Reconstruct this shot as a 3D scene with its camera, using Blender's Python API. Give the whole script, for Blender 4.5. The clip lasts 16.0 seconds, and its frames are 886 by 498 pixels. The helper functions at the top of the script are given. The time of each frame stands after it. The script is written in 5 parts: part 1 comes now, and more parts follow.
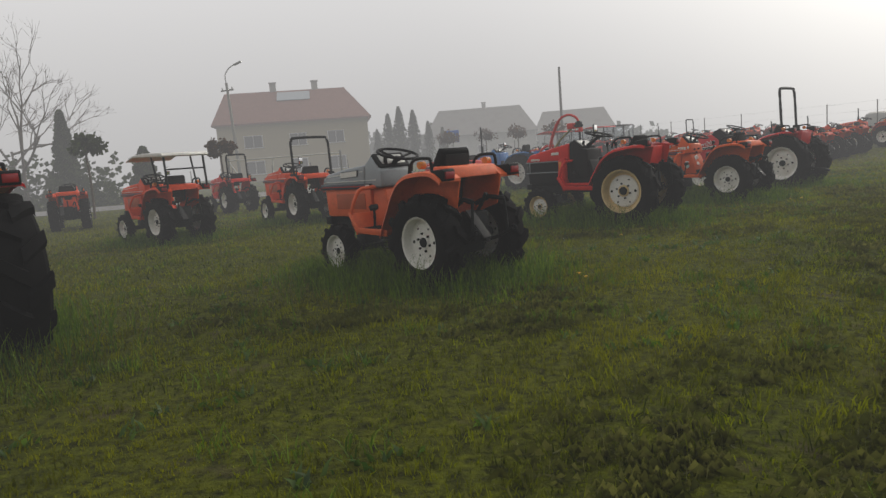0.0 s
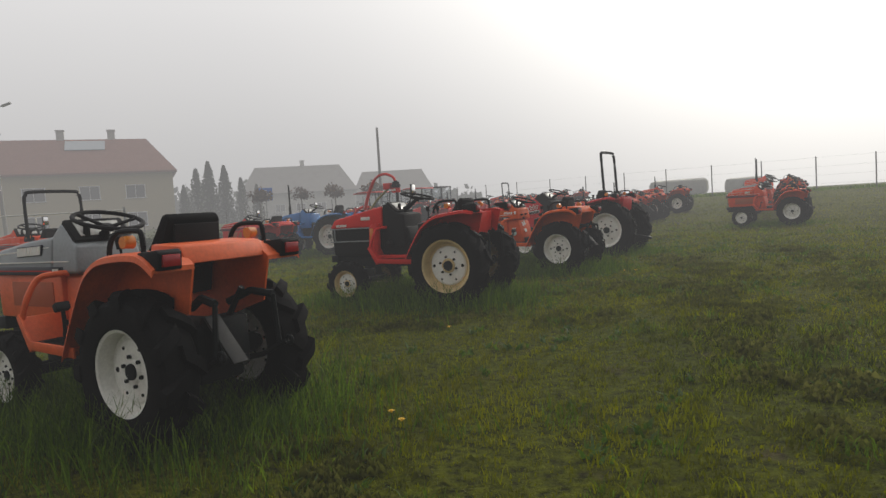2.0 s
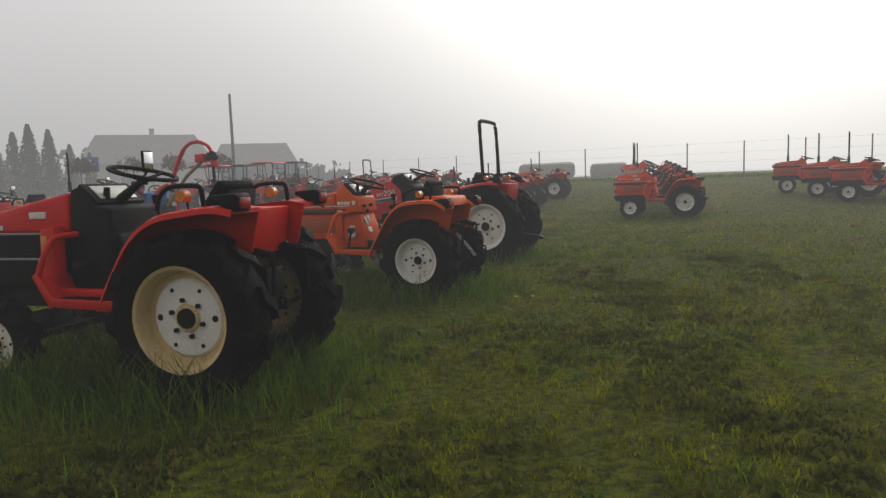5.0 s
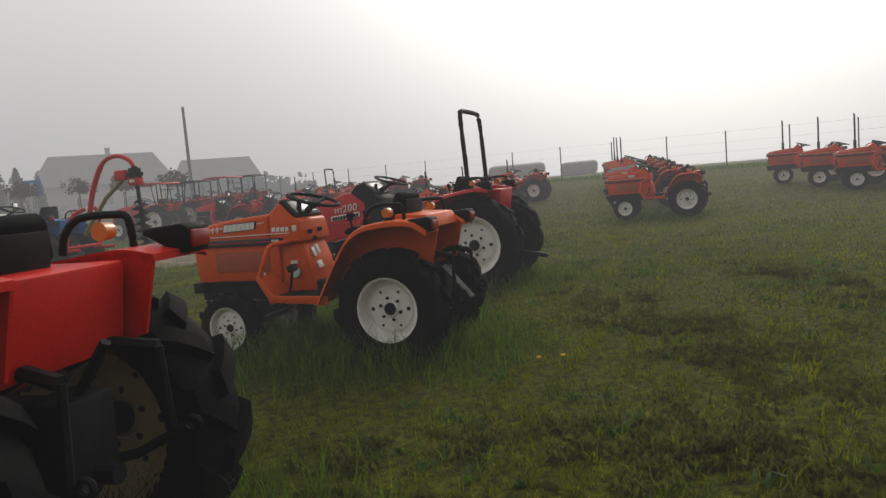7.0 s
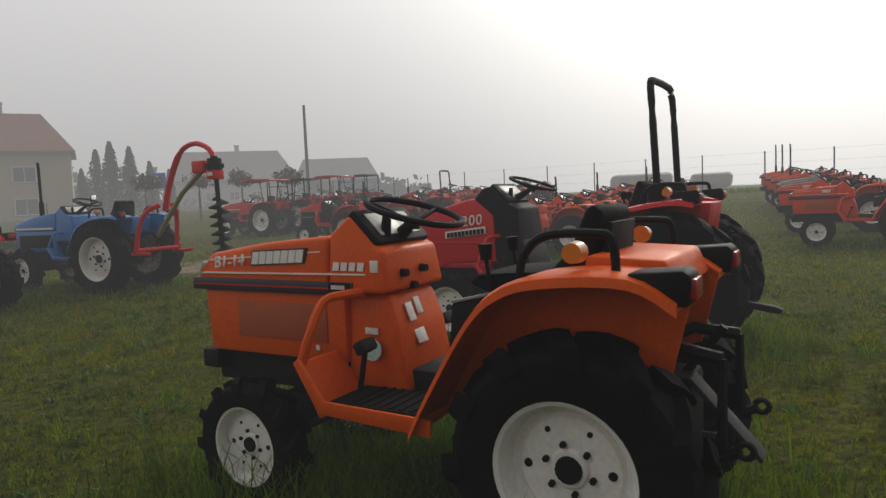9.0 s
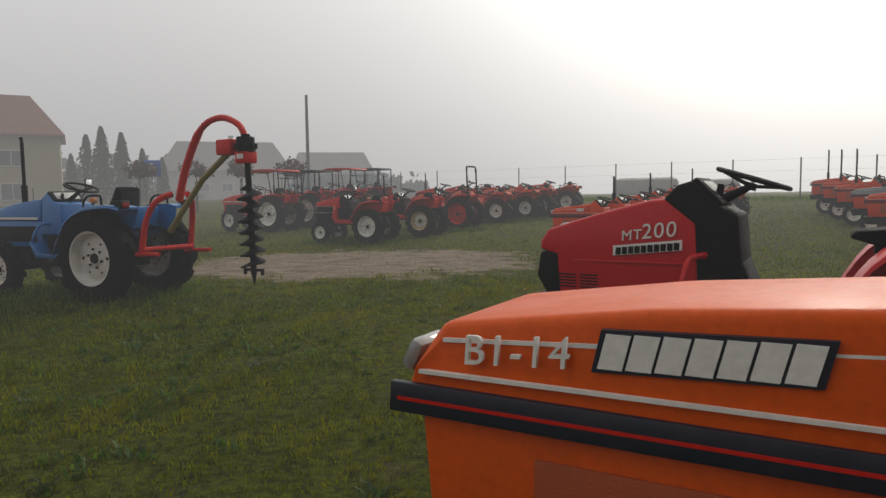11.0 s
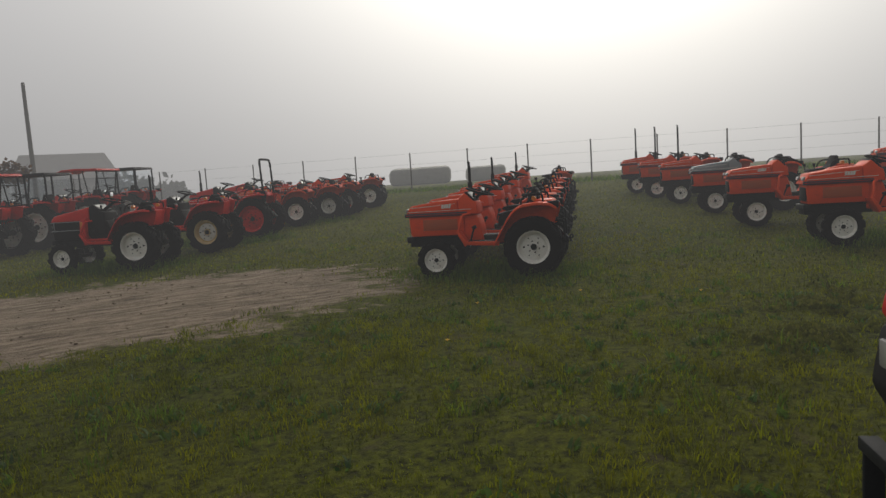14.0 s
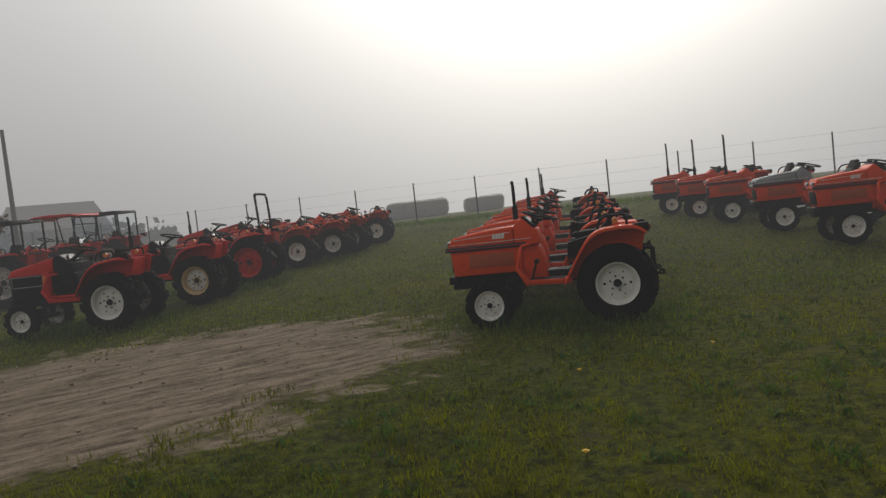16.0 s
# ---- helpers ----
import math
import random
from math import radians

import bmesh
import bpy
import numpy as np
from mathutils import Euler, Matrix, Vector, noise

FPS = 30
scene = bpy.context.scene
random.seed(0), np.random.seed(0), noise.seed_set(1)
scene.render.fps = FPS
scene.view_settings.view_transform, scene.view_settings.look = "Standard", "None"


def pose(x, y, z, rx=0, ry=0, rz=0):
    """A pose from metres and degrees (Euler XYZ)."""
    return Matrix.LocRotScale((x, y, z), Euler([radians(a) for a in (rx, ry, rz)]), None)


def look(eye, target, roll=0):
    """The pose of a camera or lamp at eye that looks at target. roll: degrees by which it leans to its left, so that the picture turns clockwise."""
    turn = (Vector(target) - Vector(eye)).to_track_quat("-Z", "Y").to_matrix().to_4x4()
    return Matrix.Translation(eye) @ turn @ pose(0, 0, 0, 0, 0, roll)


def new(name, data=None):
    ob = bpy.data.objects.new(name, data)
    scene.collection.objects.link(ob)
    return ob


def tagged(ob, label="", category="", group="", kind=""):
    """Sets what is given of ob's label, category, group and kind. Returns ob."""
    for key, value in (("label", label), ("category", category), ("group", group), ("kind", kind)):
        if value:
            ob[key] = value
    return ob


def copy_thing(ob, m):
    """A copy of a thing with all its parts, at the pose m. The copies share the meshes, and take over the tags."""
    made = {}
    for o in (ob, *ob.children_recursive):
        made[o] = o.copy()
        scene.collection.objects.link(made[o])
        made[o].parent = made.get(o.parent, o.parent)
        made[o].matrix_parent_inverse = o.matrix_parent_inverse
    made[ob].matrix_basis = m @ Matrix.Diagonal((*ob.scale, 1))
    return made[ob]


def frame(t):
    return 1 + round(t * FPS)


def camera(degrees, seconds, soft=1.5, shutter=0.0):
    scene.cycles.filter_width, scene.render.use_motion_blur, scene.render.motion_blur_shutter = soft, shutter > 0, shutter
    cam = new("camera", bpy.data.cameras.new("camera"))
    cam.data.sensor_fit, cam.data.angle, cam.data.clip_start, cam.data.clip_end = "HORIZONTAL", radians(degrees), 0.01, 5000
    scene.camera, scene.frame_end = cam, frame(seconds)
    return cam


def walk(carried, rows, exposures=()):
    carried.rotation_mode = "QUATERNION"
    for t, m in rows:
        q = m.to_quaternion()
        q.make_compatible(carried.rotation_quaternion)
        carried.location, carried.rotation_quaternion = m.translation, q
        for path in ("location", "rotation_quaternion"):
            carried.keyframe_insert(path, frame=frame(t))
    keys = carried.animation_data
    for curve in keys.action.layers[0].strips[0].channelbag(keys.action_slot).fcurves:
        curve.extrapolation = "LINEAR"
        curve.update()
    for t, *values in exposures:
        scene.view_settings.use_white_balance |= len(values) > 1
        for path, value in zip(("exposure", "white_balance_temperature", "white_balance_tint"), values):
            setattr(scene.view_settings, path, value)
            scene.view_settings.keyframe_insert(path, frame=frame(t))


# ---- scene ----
cam = camera(66.4, 16.0)
PATH = [
    (0, (1.702, 1.009, 1.076), (1.504, 2.982, 0.819), -4.4),
    (0.5, (1.682, 1.427, 1.084), (1.538, 3.407, 0.835), -6.4),
    (1, (1.715, 2.130, 1.058), (1.954, 4.100, 0.814), -2.7),
    (1.5, (1.783, 2.607, 1.105), (2.05, 4.579, 0.912), -4.9),
    (2, (1.982, 3.099, 1.128), (2.317, 5.067, 1.007), -3.5),
    (2.5, (2.144, 3.717, 1.169), (2.607, 5.651, 0.954), 0.1),
    (3, (2.335, 4.115, 1.143), (2.801, 6.047, 0.912), -4.8),
    (3.5, (2.525, 4.656, 1.171), (2.948, 6.591, 0.899), -2.5),
    (4, (2.72, 5.205, 1.208), (3.207, 7.129, 0.966), -3.0),
    (4.2, (2.903, 5.547, 1.173), (3.472, 7.45, 0.941), -3.9),
    (6.3, (3.623, 7.852, 1.219), (4.417, 9.677, 1.024), -0.8),
    (6.5, (3.721, 8.087, 1.217), (4.512, 9.906, 0.96), -3.1),
    (7, (4.034, 8.618, 1.216), (4.81, 10.451, 1.025), -4.7),
    (7.5, (4.271, 9.258, 1.236), (5.152, 11.031, 0.95), -1.0),
    (7.9, (4.478, 9.711, 1.217), (5.164, 11.581, 1.036), -4.7),
    (8, (4.517, 9.846, 1.214), (5.221, 11.708, 1.026), -5.1),
    (8.5, (4.629, 10.597, 1.224), (5.306, 12.475, 1.097), 0.2),
    (9, (4.645, 11.122, 1.232), (5.115, 13.059, 1.078), -2.5),
    (9.5, (4.649, 11.705, 1.238), (5.053, 13.653, 1.028), -4.1),
    (10, (4.519, 12.213, 1.243), (4.967, 14.155, 1.082), 0.5),
    (10.2, (4.464, 12.404, 1.223), (4.889, 14.349, 1.032), -0.7),
    (11.0, (4.06, 13.22, 1.24), (4.56, 15.15, 1.08), -0.7),
    (11.7, (3.88, 14.10, 1.255), (4.62, 15.95, 1.17), -0.7),
    (12.5, (4.023, 15.015, 1.261), (4.916, 16.805, 1.237), -0.6),
    (13, (4.228, 15.821, 1.233), (5.295, 17.508, 1.110), -3.8),
    (13.5, (4.193, 16.276, 1.254), (5.218, 17.99, 1.152), -4.4),
    (14, (4.248, 16.809, 1.304), (5.36, 18.459, 1.101), -3.7),
    (14.5, (4.528, 17.403, 1.271), (5.640, 19.060, 1.146), -8.2),
    (15, (4.724, 18.166, 1.236), (5.820, 19.831, 1.069), -4.2),
    (15.5, (4.889, 18.592, 1.289), (5.945, 20.285, 1.160), -5.6),
    (16, (4.885, 18.885, 1.26), (6.022, 20.528, 1.152), -6.3),
]
walk(cam, [(t, look(eye, target, roll)) for t, eye, target, roll in PATH],
     [(0, 0.33), (3.5, 0.28), (7, 0.15), (9.5, 0.15), (12.5, -0.1), (14, -0.3), (16, -0.38)])

# ---- daylight in mist ----
MIST = 0.0112
SUN_WAY = Vector((0.68, 0.66, 0.55)).normalized()

world = bpy.data.worlds.new("world")
scene.world = world
world.use_nodes = True
wn, wl = world.node_tree.nodes, world.node_tree.links
wn.clear()
w_out = wn.new("ShaderNodeOutputWorld")
w_bg = wn.new("ShaderNodeBackground")
w_bg.inputs["Color"].default_value = (0.80, 0.81, 0.84, 1)
w_bg.inputs["Strength"].default_value = 0.8
wl.new(w_bg.outputs[0], w_out.inputs["Surface"])
# the mist: swallows what lies far off; its added glow imitates scattered daylight
v_abs = wn.new("ShaderNodeVolumeAbsorption")
v_abs.inputs["Color"].default_value = (0, 0, 0, 1)
v_abs.inputs["Density"].default_value = MIST
v_em = wn.new("ShaderNodeEmission")
v_em.inputs["Color"].default_value = (1.008, 0.995, 0.99, 1)
v_em.inputs["Strength"].default_value = MIST * 0.235
v_add = wn.new("ShaderNodeAddShader")
wl.new(v_abs.outputs[0], v_add.inputs[0])
wl.new(v_em.outputs[0], v_add.inputs[1])
wl.new(v_add.outputs[0], w_out.inputs["Volume"])


# ---- materials ----
class Nodes:
    """A small writer of node materials."""

    def __init__(self, name):
        self.m = bpy.data.materials.new(name)
        self.m.use_nodes = True
        self.t = self.m.node_tree
        self.bsdf = self.t.nodes["Principled BSDF"]

    def add(self, kind, **values):
        n = self.t.nodes.new(kind)
        for k, v in values.items():
            n.inputs[k].default_value = v
        return n

    def link(self, a, b):
        self.t.links.new(a, b)

    def coords(self, which="Object"):
        return self.t.nodes.new("ShaderNodeTexCoord").outputs[which]

    def noise(self, at, scale, detail=4, rough=0.6):
        n = self.add("ShaderNodeTexNoise", Scale=scale, Detail=detail, Roughness=rough)
        self.link(at, n.inputs["Vector"])
        return n.outputs["Fac"]

    def ramp(self, fac, stops):
        n = self.t.nodes.new("ShaderNodeValToRGB")
        el = n.color_ramp.elements
        while len(el) < len(stops):
            el.new(0.5)
        for e, (p, c) in zip(el, stops):
            e.position = p
            e.color = (*c, 1) if len(c) == 3 else c
        self.link(fac, n.inputs["Fac"])
        return n.outputs["Color"]

    def mix(self, fac, a, b, how="MIX"):
        n = self.t.nodes.new("ShaderNodeMix")
        n.data_type, n.blend_type = "RGBA", how
        for s, v in ((n.inputs[0], fac), (n.inputs[6], a), (n.inputs[7], b)):
            if isinstance(v, (int, float)):
                s.default_value = v
            elif isinstance(v, tuple):
                s.default_value = (*v, 1)
            else:
                self.link(v, s)
        return n.outputs[2]

    def math(self, how, a, b=0.0):
        n = self.t.nodes.new("ShaderNodeMath")
        n.operation = how
        for s, v in zip(n.inputs, (a, b)):
            if isinstance(v, (int, float)):
                s.default_value = v
            else:
                self.link(v, s)
        return n.outputs[0]

    def bump(self, height, strength, distance=0.01):
        n = self.add("ShaderNodeBump", Strength=strength, Distance=distance)
        self.link(height, n.inputs["Height"])
        self.link(n.outputs[0], self.bsdf.inputs["Normal"])

    def done(self, rough=None, metal=None, spec=None):
        for k, v in (("Roughness", rough), ("Metallic", metal), ("Specular IOR Level", spec)):
            if v is not None:
                if isinstance(v, (int, float)):
                    self.bsdf.inputs[k].default_value = v
                else:
                    self.link(v, self.bsdf.inputs[k])
        return self.m


def surface(name, color, rough=0.4, metal=0.0, stain=0.35, stain_color=(0.10, 0.08, 0.06), scale=6.0, bump=0.08, bump_scale=60.0, coat=0.0, spec=None):
    n = Nodes(name)
    at = n.coords()
    big = n.noise(at, scale, 5, 0.65)
    fine = n.noise(at, bump_scale, 3)
    tone = n.mix(n.ramp(fine, [(0.35, (0, 0, 0)), (0.7, (1, 1, 1))]), color, tuple(c * 0.86 for c in color))
    worn = n.math("MULTIPLY", n.ramp(big, [(0.52, (0, 0, 0)), (0.78, (1, 1, 1))]), stain)
    n.link(n.mix(worn, tone, stain_color), n.bsdf.inputs["Base Color"])
    r = n.math("ADD", n.math("MULTIPLY", big, 0.3), rough - 0.12)
    n.bump(fine, bump, 0.004)
    n.bsdf.inputs["Coat Weight"].default_value = coat
    n.bsdf.inputs["Coat Roughness"].default_value = 0.15
    return n.done(rough=r, metal=metal, spec=spec)


ORANGE = surface("orange_paint", (0.66, 0.090, 0.004), 0.40, stain=0.28, stain_color=(0.30, 0.05, 0.010), coat=0.03, spec=0.16)
ORANGE_OLD = surface("faded_orange_paint", (0.70, 0.105, 0.014), 0.5, stain=0.4, stain_color=(0.24, 0.06, 0.02))
RED_ORANGE = surface("red_orange_paint", (0.70, 0.062, 0.007), 0.46, spec=0.16, stain=0.36, stain_color=(0.22, 0.035, 0.015), coat=0.03)
RED = surface("red_paint", (0.60, 0.018, 0.010), 0.40, spec=0.16, stain=0.28, stain_color=(0.24, 0.02, 0.012), coat=0.06)
CRIMSON = surface("crimson_paint", (0.56, 0.012, 0.016), 0.34, stain=0.2, stain_color=(0.26, 0.012, 0.012), coat=0.12, spec=0.25)
BLUE = surface("blue_paint", (0.010, 0.15, 0.44), 0.36, stain=0.3, stain_color=(0.01, 0.05, 0.2), coat=0.2)
SILVER = surface("silver_paint", (0.24, 0.26, 0.27), 0.42, metal=0.3, stain=0.3, stain_color=(0.18, 0.17, 0.16))
CREAM = surface("cream_rim_paint", (0.66, 0.50, 0.24), 0.5, stain=0.5, stain_color=(0.28, 0.15, 0.06))
WHITE = surface("white_rim_paint", (0.80, 0.79, 0.74), 0.45, stain=0.35, stain_color=(0.42, 0.36, 0.28))
BLACK = surface("black_plastic", (0.007, 0.007, 0.008), 0.62, stain=0.3, stain_color=(0.02, 0.018, 0.016), spec=0.15)
NAVY = surface("dark_navy_band", (0.012, 0.016, 0.03), 0.4, stain=0.2)
IRON = surface("greasy_dark_iron", (0.008, 0.010, 0.011), 0.62, metal=0.1, stain=0.45, stain_color=(0.04, 0.032, 0.025), bump=0.25, bump_scale=35, spec=0.15)
GUARD = surface("dull_guard_plate", (0.030, 0.030, 0.030), 0.7, metal=0.1, stain=0.5, spec=0.3)
STEEL = surface("bare_steel", (0.35, 0.35, 0.35), 0.38, metal=0.9, stain=0.4, stain_color=(0.16, 0.10, 0.06))
SEAT = surface("black_vinyl", (0.009, 0.009, 0.010), 0.72, stain=0.25, stain_color=(0.02, 0.02, 0.02), bump=0.2, bump_scale=120, spec=0.06)
OLIVE = surface("olive_paint", (0.24, 0.20, 0.05), 0.5, stain=0.3)
DIAL = surface("dial_face", (0.55, 0.55, 0.52), 0.2, stain=0.3, stain_color=(0.2, 0.2, 0.2), scale=14)
SMOKED = surface("smoked_dial", (0.05, 0.05, 0.05), 0.3, stain=0.3)
LAMP = surface("lamp_glass", (0.30, 0.30, 0.29), 0.12, stain=0.2)
STICKER = surface("paper_sticker", (0.75, 0.74, 0.70), 0.5, stain=0.35, stain_color=(0.3, 0.28, 0.25), scale=40)
TEAL = surface("pale_teal_sticker", (0.45, 0.66, 0.62), 0.5, stain=0.3, scale=40)
AMBER = surface("amber_lens", (0.65, 0.20, 0.02), 0.2, stain=0.1)
RED_LENS = surface("red_lens", (0.30, 0.01, 0.012), 0.18, stain=0.1)
GRILLE = surface("dark_orange_mesh", (0.40, 0.070, 0.012), 0.6, stain=0.3, bump=0.6, bump_scale=220)
CANVAS = surface("white_canopy", (0.72, 0.71, 0.66), 0.5, stain=0.4, stain_color=(0.35, 0.33, 0.28))


def rubber():
    n = Nodes("tyre_rubber")
    at = n.coords()
    mud = n.ramp(n.noise(at, 5.0, 6, 0.7), [(0.45, (0, 0, 0)), (0.75, (0.55, 0.55, 0.55))])
    fine = n.noise(at, 90.0, 3)
    n.link(n.mix(mud, (0.006, 0.006, 0.0065), (0.011, 0.010, 0.0085)), n.bsdf.inputs["Base Color"])
    n.bump(fine, 0.3, 0.004)
    return n.done(rough=n.math("ADD", n.math("MULTIPLY", fine, 0.25), 0.64), spec=0.07)


RUBBER = rubber()


def glass(name, color=(0.9, 0.93, 0.95)):
    n = Nodes(name)
    n.bsdf.inputs["Base Color"].default_value = (*color, 1)
    n.bsdf.inputs["Transmission Weight"].default_value = 1.0
    n.bsdf.inputs["IOR"].default_value = 1.1
    return n.done(rough=0.05)


GLASS = glass("cab_glass")
MIRROR = Nodes("mirror_glass")
MIRROR.bsdf.inputs["Base Color"].default_value = (0.9, 0.9, 0.9, 1)
MIRROR = MIRROR.done(rough=0.04, metal=1.0)

DIRT_C, DIRT_A = (5.7, 25.9), (3.7, 2.75)


def ground_material():
    n = Nodes("meadow_ground")
    pos = n.t.nodes.new("ShaderNodeNewGeometry").outputs["Position"]
    big = n.noise(pos, 0.22, 4)
    mid = n.noise(pos, 1.7, 5, 0.65)
    fine = n.noise(pos, 14.0, 5, 0.7)
    tiny = n.noise(pos, 70.0, 3)
    green = n.mix(n.ramp(big, [(0.3, (0, 0, 0)), (0.7, (1, 1, 1))]), (0.062, 0.078, 0.003), (0.112, 0.118, 0.004))
    # near-black flecks put the shade between blades into the ground colour
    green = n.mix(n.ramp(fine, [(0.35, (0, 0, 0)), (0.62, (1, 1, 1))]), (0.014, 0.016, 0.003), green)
    bare = n.ramp(mid, [(0.60, (0, 0, 0)), (0.72, (0.8, 0.8, 0.8))])
    green = n.mix(bare, green, (0.075, 0.058, 0.034))
    # the worn patch of bare earth, with a ragged edge
    sep = n.t.nodes.new("ShaderNodeSeparateXYZ")
    n.link(pos, sep.inputs[0])
    dx = n.math("MULTIPLY", n.math("SUBTRACT", sep.outputs[0], DIRT_C[0]), 1 / DIRT_A[0])
    dy = n.math("MULTIPLY", n.math("SUBTRACT", sep.outputs[1], DIRT_C[1]), 1 / DIRT_A[1])
    d = n.math("SQRT", n.math("ADD", n.math("MULTIPLY", dx, dx), n.math("MULTIPLY", dy, dy)))
    d = n.math("ADD", d, n.math("MULTIPLY", n.math("SUBTRACT", mid, 0.5), 1.5))
    d = n.math("ADD", d, n.math("MULTIPLY", n.math("SUBTRACT", fine, 0.5), 0.4))
    inside = n.ramp(d, [(0.86, (1, 1, 1)), (1.06, (0, 0, 0))])
    earth = n.mix(n.ramp(fine, [(0.3, (0, 0, 0)), (0.7, (1, 1, 1))]), (0.085, 0.064, 0.042), (0.26, 0.205, 0.145))
    earth = n.mix(n.ramp(mid, [(0.4, (0, 0, 0)), (0.7, (0.6, 0.6, 0.6))]), earth, (0.13, 0.10, 0.066))
    drag = n.t.nodes.new("ShaderNodeMapping")
    drag.inputs["Scale"].default_value = (1.1, 5.0, 1.0)
    drag.inputs["Rotation"].default_value = (0, 0, radians(-18))
    n.link(pos, drag.inputs["Vector"])
    streak = n.noise(drag.outputs[0], 1.5, 6, 0.7)
    earth = n.mix(n.ramp(streak, [(0.46, (0, 0, 0)), (0.60, (0.85, 0.85, 0.85))]), earth, (0.30, 0.24, 0.175))
    earth = n.mix(n.ramp(streak, [(0.36, (0.8, 0.8, 0.8)), (0.45, (0, 0, 0))]), earth, (0.07, 0.052, 0.034))
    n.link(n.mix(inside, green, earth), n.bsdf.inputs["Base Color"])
    h = n.math("ADD", n.math("MULTIPLY", fine, 0.8), n.math("MULTIPLY", tiny, 0.4))
    n.bump(n.math("ADD", n.math("ADD", h, n.math("MULTIPLY", mid, 1.6)), n.math("MULTIPLY", streak, 0.9)), 0.9, 0.05)
    return n.done(rough=0.95, spec=0.1)


GROUND = ground_material()


def blades(name, dark, light, tip, gloss=0.12):
    n = Nodes(name)
    g = n.t.nodes.new("ShaderNodeNewGeometry")
    isl = g.outputs["Random Per Island"]
    patch = n.noise(g.outputs["Position"], 0.5, 4, 0.6)
    c = n.mix(n.ramp(isl, [(0.0, (0, 0, 0)), (1.0, (1, 1, 1))]), dark, light)
    c = n.mix(n.ramp(patch, [(0.40, (0, 0, 0)), (0.62, (0.85, 0.85, 0.85))]), c, tip)
    # mottled tone; its darkest spots and clumps also paint shade in the gaps
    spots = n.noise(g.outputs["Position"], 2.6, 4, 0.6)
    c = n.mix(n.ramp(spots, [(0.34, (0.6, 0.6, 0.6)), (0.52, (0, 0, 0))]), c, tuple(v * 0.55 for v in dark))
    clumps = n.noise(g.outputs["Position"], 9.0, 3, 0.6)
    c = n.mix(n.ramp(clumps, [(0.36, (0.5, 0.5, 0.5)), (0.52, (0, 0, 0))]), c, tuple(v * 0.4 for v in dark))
    n.link(c, n.bsdf.inputs["Base Color"])
    thin = n.t.nodes.new("ShaderNodeBsdfTranslucent")
    n.link(n.mix(1.0, c, (1.6, 1.6, 0.9), "MULTIPLY"), thin.inputs["Color"])
    both = n.t.nodes.new("ShaderNodeMixShader")
    both.inputs[0].default_value = 0.48
    n.link(n.bsdf.outputs[0], both.inputs[1])
    n.link(thin.outputs[0], both.inputs[2])
    n.link(both.outputs[0], n.t.nodes["Material Output"].inputs["Surface"])
    return n.done(rough=0.38, spec=gloss)


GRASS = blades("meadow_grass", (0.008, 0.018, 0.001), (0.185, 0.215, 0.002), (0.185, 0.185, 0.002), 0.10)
TALL = blades("tall_grass", (0.016, 0.048, 0.003), (0.150, 0.225, 0.022), (0.080, 0.140, 0.010), 0.2)
WEED = blades("weed_leaves", (0.020, 0.055, 0.008), (0.090, 0.150, 0.030), (0.060, 0.110, 0.015), 0.35)
HAY = blades("mown_clippings", (0.040, 0.046, 0.012), (0.140, 0.140, 0.050), (0.080, 0.088, 0.022))
LEAF = blades("leaves", (0.018, 0.030, 0.010), (0.05, 0.07, 0.02), (0.04, 0.05, 0.018))
LEAF_RED = blades("reddish_leaves", (0.05, 0.028, 0.018), (0.10, 0.05, 0.03), (0.06, 0.03, 0.02))
PETAL = surface("dandelion_yellow", (0.80, 0.48, 0.01), 0.6, stain=0.0)
BARK = surface("bark", (0.10, 0.08, 0.06), 0.9, stain=0.4, bump=0.5, bump_scale=20)
CLOD = surface("clods_of_earth", (0.26, 0.20, 0.14), 0.95, stain=0.4, stain_color=(0.12, 0.09, 0.06), scale=3)
WOOD_POLE = surface("weathered_pole", (0.12, 0.11, 0.10), 0.9, stain=0.3)
CONCRETE = surface("concrete", (0.34, 0.33, 0.31), 0.9, stain=0.3, stain_color=(0.2, 0.2, 0.19))
PLASTER = surface("pale_yellow_plaster", (0.44, 0.37, 0.22), 0.9, stain=0.3, stain_color=(0.40, 0.34, 0.24), scale=0.5)
PLASTER_GREY = surface("grey_plaster", (0.45, 0.44, 0.42), 0.9, stain=0.3, scale=0.5)
TILES = surface("red_brown_roof_tiles", (0.19, 0.075, 0.052), 0.85, stain=0.4, stain_color=(0.14, 0.06, 0.045), scale=0.8, bump=0.5, bump_scale=4)
# roof grey lifted towards the mist's tone: some haze is in the colour
TILES_GREY = surface("grey_roof", (0.20, 0.185, 0.175), 0.85, stain=0.3, scale=0.8)
WINDOW = surface("dark_window", (0.03, 0.035, 0.04), 0.15, stain=0.1)
PANEL = surface("solar_panel", (0.35, 0.38, 0.42), 0.2, stain=0.1)
GALV = surface("galvanised_wire", (0.30, 0.30, 0.29), 0.55, metal=0.5, stain=0.3)
ASPHALT = surface("pale_road", (0.20, 0.195, 0.185), 0.9, stain=0.4, scale=1.0, bump=0.4, bump_scale=40)
SIGN_BLUE = surface("blue_sign", (0.02, 0.12, 0.50), 0.4, stain=0.1)
SIGN_WHITE = surface("white_sign", (0.8, 0.8, 0.8), 0.4, stain=0.1)
SAP = surface("tarpaulin", (0.30, 0.29, 0.26), 0.8, stain=0.4, scale=1.0)


